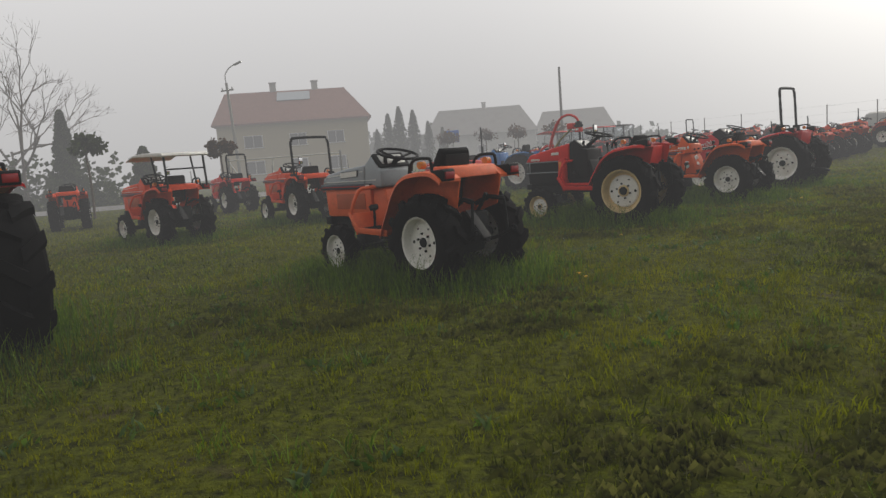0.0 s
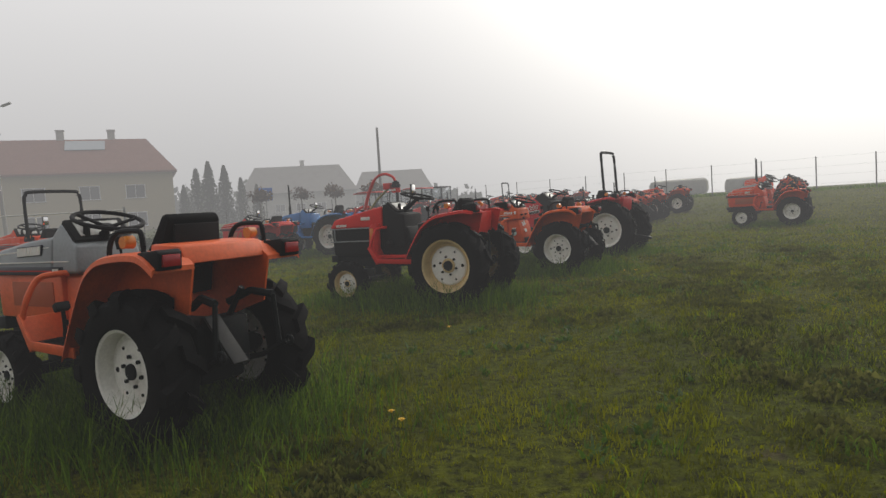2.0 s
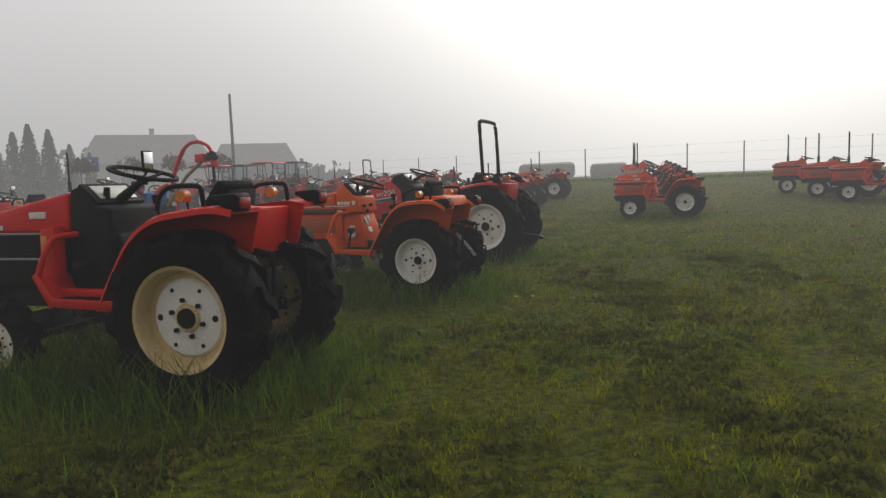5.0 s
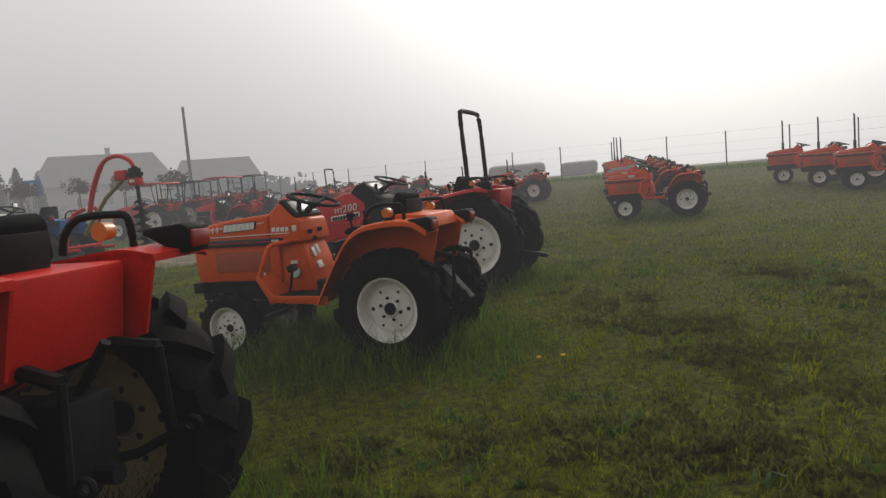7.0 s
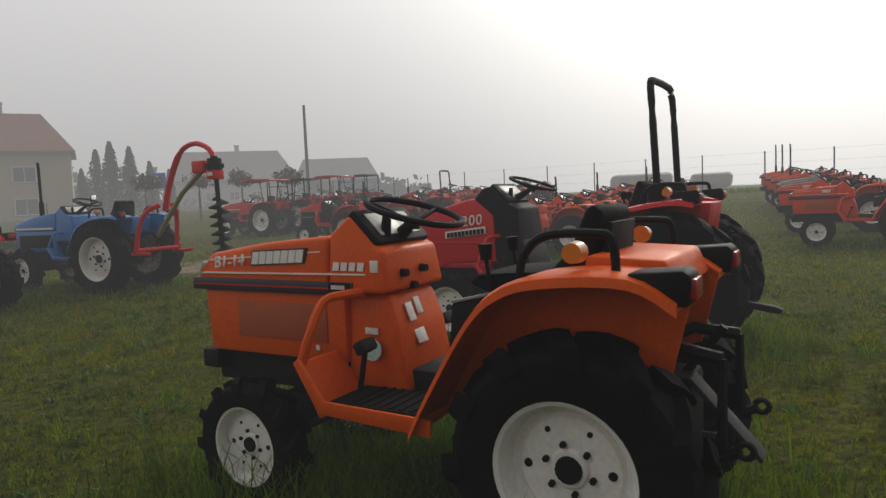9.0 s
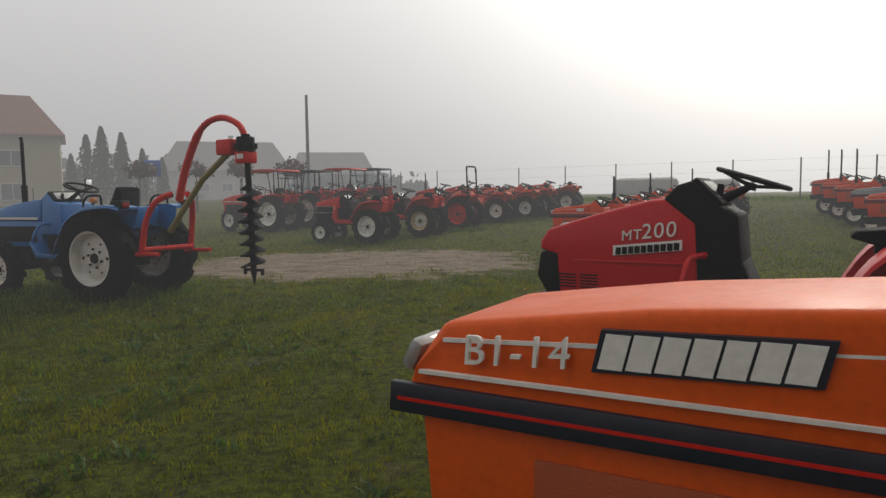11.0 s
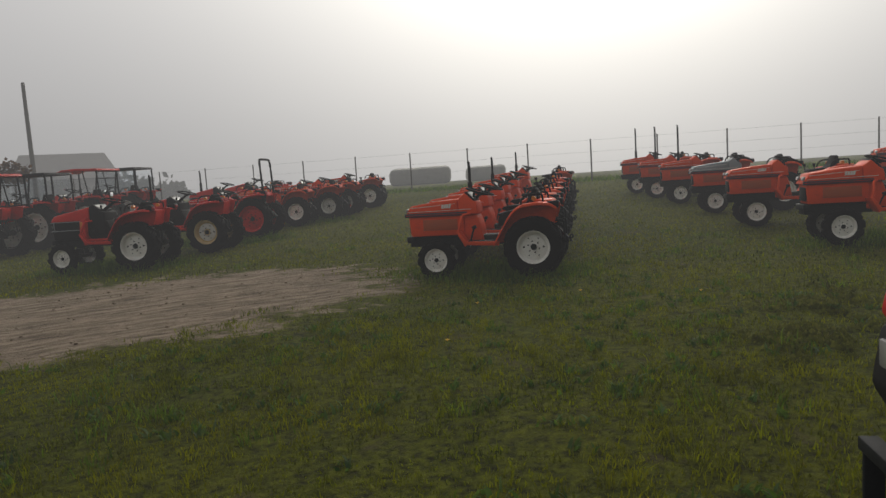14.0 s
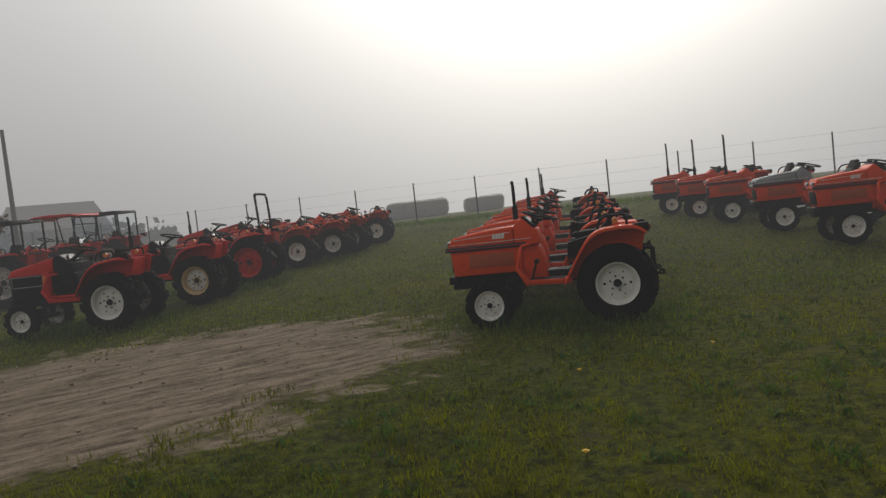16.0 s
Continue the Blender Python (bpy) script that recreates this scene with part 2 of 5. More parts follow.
def sky_glow():
    n = Nodes("sky_through_mist")
    n.t.nodes.clear()
    out = n.t.nodes.new("ShaderNodeOutputMaterial")
    e = n.t.nodes.new("ShaderNodeEmission")
    at = n.coords()
    unit = n.t.nodes.new("ShaderNodeVectorMath")
    unit.operation = "NORMALIZE"
    n.link(at, unit.inputs[0])
    dot = n.t.nodes.new("ShaderNodeVectorMath")
    dot.operation = "DOT_PRODUCT"
    dot.inputs[1].default_value = SUN_WAY
    n.link(unit.outputs[0], dot.inputs[0])
    near = n.math("POWER", n.math("MAXIMUM", dot.outputs["Value"], 0.0), 7.0)
    soft = n.math("MULTIPLY", n.math("SUBTRACT", n.noise(unit.outputs[0], 1.6, 3), 0.5), 0.25)
    sep = n.t.nodes.new("ShaderNodeSeparateXYZ")
    n.link(unit.outputs[0], sep.inputs[0])
    up = n.ramp(sep.outputs[2], [(0.0, (0.48, 0.48, 0.48)), (0.10, (0.62, 0.62, 0.62)), (0.30, (1, 1, 1))])
    high = n.ramp(sep.outputs[2], [(0.48, (0, 0, 0)), (0.85, (1, 1, 1))])
    s = n.math("ADD", n.math("MULTIPLY", n.math("ADD", soft, 2.75), up), n.math("MULTIPLY", near, 4.6))
    s = n.math("ADD", s, n.math("MULTIPLY", high, 1.7))
    lobe = n.math("POWER", n.math("MAXIMUM", dot.outputs["Value"], 0.0), 20.0)
    s = n.math("ADD", s, n.math("MULTIPLY", n.math("MULTIPLY", lobe, up), 8.0))
    core = n.math("POWER", n.math("MAXIMUM", dot.outputs["Value"], 0.0), 500.0)
    s = n.math("ADD", s, n.math("MULTIPLY", core, 260.0))
    n.link(s, e.inputs["Strength"])
    n.link(n.ramp(near, [(0.0, (1.0, 0.985, 0.985)), (0.8, (1.05, 1.0, 0.90))]), e.inputs["Color"])
    n.link(e.outputs[0], out.inputs["Surface"])
    return n.m


GLOW = sky_glow()


# ---- shapes ----
def part(name, bm, material, parent=None, label="", smooth=35):
    bm.normal_update()
    me = bpy.data.meshes.new(name)
    bm.to_mesh(me)
    bm.free()
    me.materials.append(material)
    if smooth:
        me.polygons.foreach_set("use_smooth", [True] * len(me.polygons))
        me.set_sharp_from_angle(angle=radians(smooth))
    ob = new(name, me)
    ob.parent = parent
    if label:
        tagged(ob, label)
    return ob


def bevel(bm, verts, size, segs=2):
    if size > 0:
        es = {e for v in verts for e in v.link_edges}
        bmesh.ops.bevel(bm, geom=list(es), offset=size, segments=segs, affect="EDGES", clamp_overlap=True, profile=0.5)


def add_box(bm, c, s, b=0.0, m=None):
    r = bmesh.ops.create_cube(bm, size=1)["verts"]
    for v in r:
        p = Vector((v.co.x * s[0], v.co.y * s[1], v.co.z * s[2]))
        v.co = (m @ p if m else p) + Vector(c)
    bevel(bm, r, b, 2)


def add_prism(bm, outline, y0, y1, b=0.0, segs=2, taper=None):
    """A side outline of (x, z) drawn out from y0 to y1."""
    a = [bm.verts.new((x, y0, z)) for x, z in outline]
    c = [bm.verts.new((x, y1, z)) for x, z in outline]
    n = len(outline)
    fs = [bm.faces.new(a), bm.faces.new(c[::-1])]
    for i in range(n):
        fs.append(bm.faces.new((a[i], c[i], c[(i + 1) % n], a[(i + 1) % n])))
    bmesh.ops.recalc_face_normals(bm, faces=fs)
    if taper:
        for v in a + c:
            v.co.y *= taper(v.co.x, v.co.z)
    bevel(bm, a + c, b, segs)


def add_tube(bm, pts, r, seg=8, cap=True):
    pts = [Vector(p) for p in pts]
    rs = r if isinstance(r, (list, tuple)) else [r] * len(pts)
    rings = []
    for i, p in enumerate(pts):
        d = (pts[min(i + 1, len(pts) - 1)] - pts[max(i - 1, 0)]).normalized()
        u = d.cross(Vector((0, 0, 1)))
        if u.length < 0.05:
            u = d.cross(Vector((0, 1, 0)))
        u.normalize()
        w = d.cross(u)
        rings.append([bm.verts.new(p + rs[i] * (u * math.cos(k * math.tau / seg) + w * math.sin(k * math.tau / seg))) for k in range(seg)])
    for a, b in zip(rings, rings[1:]):
        for k in range(seg):
            bm.faces.new((a[k], a[(k + 1) % seg], b[(k + 1) % seg], b[k]))
    if cap:
        bm.faces.new(rings[0][::-1])
        bm.faces.new(rings[-1])


def bend(pts, n=5):
    """A smooth line through the points."""
    pts = [Vector(p) for p in pts]
    out = []
    for i in range(len(pts) - 1):
        p0, p1, p2, p3 = pts[max(i - 1, 0)], pts[i], pts[i + 1], pts[min(i + 2, len(pts) - 1)]
        for k in range(n):
            t = k / n
            out.append(0.5 * (2 * p1 + (p2 - p0) * t + (2 * p0 - 5 * p1 + 4 * p2 - p3) * t * t + (3 * p1 - p0 - 3 * p2 + p3) * t ** 3))
    return out + [pts[-1]]


def add_ring(bm, c, major, minor, m=None, seg=32, sub=8):
    rows = []
    for i in range(seg):
        a = i * math.tau / seg
        row = []
        for k in range(sub):
            b = k * math.tau / sub
            p = Vector(((major + minor * math.cos(b)) * math.cos(a), (major + minor * math.cos(b)) * math.sin(a), minor * math.sin(b)))
            row.append(bm.verts.new((m @ p if m else p) + Vector(c)))
        rows.append(row)
    for i in range(seg):
        for k in range(sub):
            bm.faces.new((rows[i][k], rows[(i + 1) % seg][k], rows[(i + 1) % seg][(k + 1) % sub], rows[i][(k + 1) % sub]))


def add_lathe(bm, outline, seg=36, closed=False):
    """An outline of (radius, y) turned round the y axis."""
    rows = []
    for i in range(seg):
        a = i * math.tau / seg
        rows.append([bm.verts.new((r * math.cos(a), y, r * math.sin(a))) for r, y in outline])
    n = len(outline)
    for i in range(seg):
        for k in range(n if closed else n - 1):
            bm.faces.new((rows[i][k], rows[i][(k + 1) % n], rows[(i + 1) % seg][(k + 1) % n], rows[(i + 1) % seg][k]))


def add_cyl(bm, p0, p1, r0, r1=None, seg=14):
    add_tube(bm, [p0, p1], [r0, r0 if r1 is None else r1], seg)


# ---- wheels ----
def tyre_mesh(R, W, rim, lugs, deep):
    """A farm tyre: a round carcass with slanting, tapered lugs on both sides."""
    bm = bmesh.new()
    h = W / 2
    Rc = R - deep
    side = [(rim * 0.99, -h * 0.62), (rim * 1.08, -h * 0.86), (rim + (Rc - rim) * 0.45, -h * 0.98), (rim + (Rc - rim) * 0.78, -h * 0.93),
            (Rc * 0.965, -h * 0.76), (Rc * 0.992, -h * 0.4), (Rc, 0)]
    outline = side + [(r, -y) for r, y in side[-2::-1]]
    add_lathe(bm, outline, 40, closed=True)
    wide = math.tau * R / lugs * 0.17
    for s in (-1, 1):
        for i in range(lugs):
            a0 = (i + (0.5 if s > 0 else 0)) * math.tau / lugs
            rows = []
            for u, lift in ((-0.06, 1.0), (0.35, 1.0), (0.72, 0.97), (0.98, 0.80), (1.03, 0.35)):
                y = s * u * h
                base = Rc * (1 - 0.045 * max(u, 0) ** 3) - 0.012
                if u > 1:
                    base = Rc * 0.86
                top = (R - 0.05 * R * max(u, 0) ** 4) if u < 1 else Rc * 0.90
                ang = a0 + 0.62 * max(u, 0) * h / R * 1.4
                da = wide / R
                row = []
                for rr, k in ((base, -1.25), (top, -0.85), (top, 0.85), (base, 1.25)):
                    t = ang + k * da
                    row.append(bm.verts.new((rr * math.cos(t), y, rr * math.sin(t))))
                rows.append(row)
            for a, b in zip(rows, rows[1:]):
                for k in range(3):
                    bm.faces.new((a[k], a[k + 1], b[k + 1], b[k]))
            bm.faces.new(rows[0][::-1])
            bm.faces.new(rows[-1])
    bmesh.ops.recalc_face_normals(bm, faces=bm.faces)
    return bm


def rim_mesh(rim, W, holes=6, disc_r=0.72):
    """A pressed rim with its lip, well and dished disc, outer side towards +y."""
    bm = bmesh.new()
    h = W / 2
    add_lathe(bm, [(rim * 1.04, h * 0.66), (rim * 1.075, h * 0.74), (rim * 1.05, h * 0.80), (rim * 0.985, h * 0.74), (rim * 0.93, h * 0.45), (rim * 0.90, h * 0.12),
                   (rim * 0.80, h * 0.10), (rim * 0.74, h * 0.20), (rim * 0.55, h * 0.24), (rim * 0.30, h * 0.20), (rim * 0.26, h * 0.30), (0.001, h * 0.30)], 36)
    add_lathe(bm, [(rim * 0.90, h * 0.12), (rim * 0.93, -h * 0.45), (rim * 1.05, -h * 0.78), (rim * 1.04, -h * 0.66)], 36)
    return bm


def hub_mesh(rim, W):
    bm = bmesh.new()
    h = W / 2
    add_cyl(bm, (0, h * 0.16, 0), (0, h * 0.40, 0), rim * 0.22, rim * 0.19, 16)
    return bm


def nut_mesh(rim, W):
    bm = bmesh.new()
    h = W / 2
    add_cyl(bm, (0, h * 0.2, 0), (0, h * 0.34, 0), rim * 0.05, seg=6)
    return bm


def hole_mesh(rim, W, i):
    bm = bmesh.new()
    h = W / 2
    a = i * math.tau / 6
    big = 0.042 if i % 3 else 0.065
    p = (rim * 0.62 * math.cos(a), rim * 0.62 * math.sin(a))
    add_cyl(bm, (p[0], h * 0.21, p[1]), (p[0], h * 0.262, p[1]), rim * big, seg=10)
    return bm


WHEELS = {}


def wheel(name, R, W, rim, paint, parent, at, flip):
    key = (name, R, W, rim, paint.name)
    if key not in WHEELS:
        big = name == "rear_wheel"
        w = part(name, rim_mesh(rim, W), paint, None, "dished steel rim, rust-stained")
        part("tyre", tyre_mesh(R, W, rim, 11 if big else 12, 0.034 if big else 0.022), RUBBER, w, "black lugged farm tyre, muddy", smooth=30)
        part("hub", hub_mesh(rim, W), IRON, w)
        nut = part("wheel_nut", nut_mesh(rim, W), IRON, w)
        for i in range(6):
            a = i * math.tau / 6 + 0.3
            ob = nut
            if i:
                ob = nut.copy()
                scene.collection.objects.link(ob)
            ob.matrix_basis = pose(rim * 0.36 * math.cos(a), 0, rim * 0.36 * math.sin(a))
        if paint == CREAM:
            bm = bmesh.new()
            add_lathe(bm, [(rim * 0.795, W * 0.052), (rim * 0.74, W * 0.108), (rim * 0.55, W * 0.127), (rim * 0.30, W * 0.109), (rim * 0.27, W * 0.12)], 36)
            part("disc", bm, WHITE, w, "white-painted wheel disc")
        for i in range(6):
            part("rim_hole", hole_mesh(rim, W, i), BLACK, w)
        WHEELS[key] = w
        ob = w
        ob.matrix_basis = pose(*at, 0, 0, 180 if flip else 0)
    else:
        ob = copy_thing(WHEELS[key], pose(*at, 0, 0, 180 if flip else 0))
    ob.parent = parent
    return ob


def blocks(bm, n, x0, x1, z0, z1, y, lean=0.18, gap=0.2, rise=0.0, thick=0.003, s=1):
    """A word drawn as plain slanted blocks, running from x0 to x1 on a side face at y."""
    step = (x1 - x0) / n
    for i in range(n):
        a = x0 + step * i
        b = a + step * (1 - gap)
        q = lean * (z1 - z0) * (1 if x1 > x0 else -1)
        up = rise * (a - x0)
        o = [(a, z0 + up), (b, z0 + up), (b + q, z1 + up), (a + q, z1 + up)]
        add_prism(bm, o, y, y + thick * s)


def letters(text, size, material, parent, x, z, y, tilt=0.0, side=1, slant=0.15):
    """Lettering on the left side of a machine, read from outside."""
    cu = bpy.data.curves.new("lettering", "FONT")
    cu.body, cu.size, cu.shear, cu.extrude, cu.offset = text, size, slant, 0.004, 0.0
    cu.space_character = 1.12
    tmp = bpy.data.objects.new("lettering", cu)
    me = bpy.data.meshes.new_from_object(tmp)
    bpy.data.objects.remove(tmp)
    me.materials.clear()
    me.materials.append(material)
    ob = new("lettering", me)
    ob.parent = parent
    ob.matrix_basis = pose(x, y, z) @ pose(0, 0, 0, 90, 0, 180) @ pose(0, 0, 0, 0, 0, -tilt)
    return ob


# ---- tractors ----
def fender_mesh(line, y0, y1, thick=0.014):
    """A mudguard: a bent sheet over the wheel with a rolled lip, and its inner wall."""
    bm = bmesh.new()
    s = 1 if y1 > y0 else -1
    pts = bend([(x, 0, z) for x, z in line], 4)
    rows = []
    for p in pts:
        q = []
        for y, dz in ((y0, -thick), (y1 - s * 0.012, -thick), (y1, -0.030), (y1 + s * 0.004, -0.028), (y1 - s * 0.002, 0.0), (y1 - s * 0.025, 0.010), (y0, 0.010)):
            q.append(bm.verts.new((p.x, y, p.z + dz)))
        rows.append(q)
    for a, b in zip(rows, rows[1:]):
        for k in range(7):
            bm.faces.new((a[k], a[(k + 1) % 7], b[(k + 1) % 7], b[k]))
    bm.faces.new(rows[0])
    bm.faces.new(rows[-1][::-1])
    low = min(p.z for p in pts)
    a = [(p.x, p.z) for p in pts]
    last = a[-1]
    add_prism(bm, a + [(last[0] + 0.06, max(low, last[1] - 0.24)), (a[0][0] - 0.18, low + 0.02)], y0, y0 + s * 0.012)
    bmesh.ops.recalc_face_normals(bm, faces=bm.faces)
    return bm


BASE = dict(R=0.415, W=0.235, rim=0.213, F=0.275, WF=0.14, rimf=0.155, wb=1.37, yr=0.375, yf=0.36, paint=ORANGE, hood=None, rims=WHITE, hw=0.215,
            nose=[(1.835, 0.885), (1.80, 0.96), (1.755, 1.035), (1.40, 1.083), (1.06, 1.108), (1.06, 0.885)],
            body=[(1.765, 0.60), (1.79, 0.880), (0.985, 0.880), (0.985, 0.60)], cowl=[(1.055, 0.885), (1.055, 1.112), (0.955, 1.19), (0.835, 1.068), (0.795, 1.05), (0.775, 0.885)],
            pedestal=[(1.0, 0.49), (1.0, 0.88), (0.80, 0.88), (0.755, 0.74), (0.715, 0.49)], guard=[(0.53, 0.47), (0.46, 0.60), (0.30, 0.855), (0.19, 0.955), (0.05, 0.995), (-0.20, 1.0), (-0.33, 0.93)],
            seat=(-0.02, 0.92, 1.20), steer=(0.77, 1.19, 0.195, 17), style="band", exhaust=None, rops=None, canopy=None, cab=False, mirror=False, bars=True, step=True, step_z=0.505, dial=2)


def tractor(label, m, detail=True, **changes):
    c = dict(BASE, **changes)
    root = new("tractor")
    tagged(root, label, "tractor", "tractors parked on the grass")
    P = c["paint"]
    H = c["hood"] or P
    hw = c["hw"]
    # bonnet, body and cowl
    top_of = max(p[1] for p in c["nose"]) - 0.16
    bm = bmesh.new()
    add_prism(bm, c["nose"], -hw, hw, 0.022, 3, lambda x, z: 0.90 if z > top_of else 1.0)
    hood = part("bonnet", bm, H, root)
    bm = bmesh.new()
    add_prism(bm, c["body"], -hw + 0.012, hw - 0.012, 0.015)
    body = part("engine_side_panel", bm, BLACK if c["style"] == "yan" else P, root)
    bm = bmesh.new()
    add_prism(bm, c["cowl"], -hw - 0.003, hw + 0.003, 0.02, 3, lambda x, z: 0.9 if z > 1.0 else 1.0)
    cowl = part("dashboard_cowl", bm, BLACK if c["style"] in ("yan", "mit") else H, root)
    bm = bmesh.new()
    add_prism(bm, c["pedestal"], -hw + 0.045, hw - 0.045, 0.03, 3, lambda x, z: 1.0 if z > 0.75 else 1.12)
    pedestal = part("pedestal", bm, BLACK if c["style"] in ("yan", "mit", "blue") else P, root)
    x0, z0 = c["body"][0]
    x1, z1 = c["body"][1]
    xr = c["body"][2][0]
    # instrument panel on the slope of the cowl
    (ax, az), (bx, bz) = c["cowl"][c["dial"]], c["cowl"][c["dial"] + 1]
    slope = math.atan2(az - bz, ax - bx)
    mid = Vector(((ax + bx) / 2, 0, (az + bz) / 2))
    tilt = Matrix.Rotation(-slope, 3, "Y")
    ln = math.hypot(ax - bx, az - bz)
    bm = bmesh.new()
    add_box(bm, mid, (ln * 1.06, hw * 1.72, 0.05), 0.014, tilt)
    panel = part("instrument_panel", bm, BLACK, cowl)
    bm = bmesh.new()
    add_box(bm, mid + tilt @ Vector((0, 0, 0.026)), (ln * 0.68, hw * 1.3, 0.006), 0.002, tilt)
    part("dial_glass", bm, SMOKED if c["style"] == "mit" else DIAL, cowl, "scratched pale dial glass")
    # steering
    sx, sz, sr, st = c["steer"]
    sm = Matrix.Rotation(radians(-st), 3, "Y")
    bm = bmesh.new()
    add_ring(bm, (sx, 0, sz), sr, 0.0135, sm)
    hub = Vector((sx, 0, sz)) + sm @ Vector((0, 0, -0.045))
    for k in range(3):
        a = k * math.tau / 3 + 0.6
        add_tube(bm, [hub, Vector((sx, 0, sz)) + sm @ Vector((sr * math.cos(a), sr * math.sin(a), 0))], [0.013, 0.010], 6)
    add_cyl(bm, hub + sm @ Vector((0, 0, -0.02)), hub + sm @ Vector((0, 0, 0.02)), 0.035, 0.03, 12)
    part("steering_wheel", bm, BLACK, root)
    bm = bmesh.new()
    add_cyl(bm, hub, (mid.x - 0.02, 0, mid.z - 0.06), 0.020, 0.036, 10)
    add_cyl(bm, (mid.x - 0.05, 0.10, mid.z - 0.03), (mid.x - 0.06, 0.10, mid.z + 0.05), 0.022, 0.018, 8)
    part("steering_column", bm, BLACK, root)
    # seat
    qx, q0, q1 = c["seat"]
    bm = bmesh.new()
    add_prism(bm, [(qx + 0.47, q0 + 0.01), (qx + 0.44, q0 + 0.045), (qx + 0.30, q0 + 0.055), (qx + 0.15, q0 + 0.065), (qx + 0.08, q0 + 0.13), (qx + 0.03, q1 - 0.01), (qx + 0.0, q1), (qx - 0.03, q1 - 0.03),
                   (qx + 0.02, q0 + 0.10), (qx + 0.06, q0 - 0.01), (qx + 0.36, q0 - 0.025)], -0.20, 0.20, 0.018, 2, lambda x, z: 0.82 if z > q1 - 0.06 or x > qx + 0.42 else 1.0)
    seat = part("seat", bm, SEAT, root, "worn black vinyl seat")
    bm = bmesh.new()
    add_prism(bm, [(qx + 0.0, q0 + 0.07), (qx - 0.035, q1 - 0.06), (qx - 0.05, q1 - 0.06), (qx - 0.03, q0 + 0.02)], -0.14, 0.14, 0.004)
    add_box(bm, (qx + 0.2, 0, q0 - 0.06), (0.30, 0.16, 0.08), 0.01)
    part("seat_bracket", bm, BLACK, seat)
    # tank cover behind the seat
    tz = c["guard"][-2][1]
    bm = bmesh.new()
    if c["style"] == "band":
        add_prism(bm, [(0.0, tz - 0.06), (-0.02, tz + 0.045), (-0.26, tz + 0.032), (-0.30, tz - 0.06)], -0.26, 0.26, 0.014)
    else:
        add_prism(bm, [(0.0, tz - 0.12), (0.0, tz - 0.02), (-0.28, tz - 0.02), (-0.24, tz - 0.30)], -0.24, 0.24, 0.014)
    part("tank_cover", bm, P, root)
    # mudguards with their lamps and rails
    yo = c["yr"] + c["W"] * 0.42
    for s in (1, -1):
        f = part("mudguard", fender_mesh(c["guard"], s * (c["yr"] - c["W"] * 0.5 - 0.02), s * yo), P, root)
        ex, ez = c["guard"][-1]
        bm = bmesh.new()
        add_prism(bm, [(ex + 0.14, ez + 0.065), (ex + 0.13, ez + 0.085), (ex - 0.015, ez + 0.095), (ex - 0.035, ez + 0.08), (ex - 0.025, ez - 0.005), (ex + 0.02, ez + 0.0)], s * (yo - 0.02), s * (yo - 0.15), 0.008)
        lamp = part("tail_lamp", bm, BLACK, root)
        bm = bmesh.new()
        add_box(bm, (ex - 0.034, s * (yo - 0.085), ez + 0.042), (0.022, 0.095, 0.058), 0.006)
        part("lens", bm, RED_LENS, lamp, "dark red lamp lens")
        if c["bars"]:
            gz = tz + 0.01
            y = s * (yo - 0.09)
            bm = bmesh.new()
            add_tube(bm, bend([(0.15, y, gz - 0.02), (0.13, y, gz + 0.05), (0.06, y, gz + 0.105), (-0.09, y, gz + 0.11), (-0.14, y, gz + 0.09), (-0.15, y, gz - 0.02)], 4), 0.014, 8)
            part("hand_rail", bm, BLACK, root)
            bm = bmesh.new()
            add_cyl(bm, (-0.03, y - s * 0.02, gz + 0.055), (-0.03, y + s * 0.035, gz + 0.055), 0.034, 0.030, 14)
            part("indicator", bm, AMBER, root, "amber indicator lamp")
    # footboards
    if c["step"]:
        fz = c["step_z"]
        fx = c["pedestal"][0][0] - 0.08
        for s in (1, -1):
            bm = bmesh.new()
            add_box(bm, ((fx + 0.50) / 2, s * 0.30, fz - 0.012), (fx - 0.50, 0.28, 0.03), 0.006)
            add_prism(bm, [(fx - 0.02, fz - 0.03), (fx + 0.10, fz + 0.15), (fx + 0.12, fz + 0.15), (fx + 0.02, fz - 0.05)], s * 0.20, s * 0.44, 0.005)
            add_prism(bm, [(0.46, fz - 0.05), (0.46, fz + 0.01), (fx - 0.01, fz + 0.02), (fx + 0.10, fz + 0.17), (fx + 0.13, fz + 0.15), (fx + 0.02, fz - 0.03)], s * 0.432, s * 0.446, 0.004)
            add_tube(bm, bend([(fx + 0.105, s * 0.425, fz + 0.14), (fx + 0.075, s * 0.40, fz + 0.26), (fx + 0.055, s * 0.34, fz + 0.365), (fx + 0.0, s * 0.27, fz + 0.385), (fx - 0.03, s * 0.2, fz + 0.385)], 4), 0.018, 8)
            board = part("footboard", bm, P, root)
            bm = bmesh.new()
            add_box(bm, ((fx + 0.52) / 2, s * 0.30, fz + 0.008), (fx - 0.54, 0.24, 0.012), 0.003)
            for i in range(7):
                add_box(bm, (0.56 + i * (fx - 0.62) / 7, s * 0.30, fz + 0.016), (0.012, 0.22, 0.006))
            part("rubber_mat", bm, RUBBER, board)
            bm = bmesh.new()
            add_tube(bm, bend([(fx - 0.03, s * 0.26, fz + 0.0), (fx - 0.06, s * 0.27, fz + 0.10), (fx - 0.09, s * 0.29, fz + 0.18)], 3), 0.012, 6)
            add_box(bm, (fx - 0.10, s * 0.30, fz + 0.20), (0.05, 0.085, 0.05), 0.01, Matrix.Rotation(0.5, 3, "Y"))
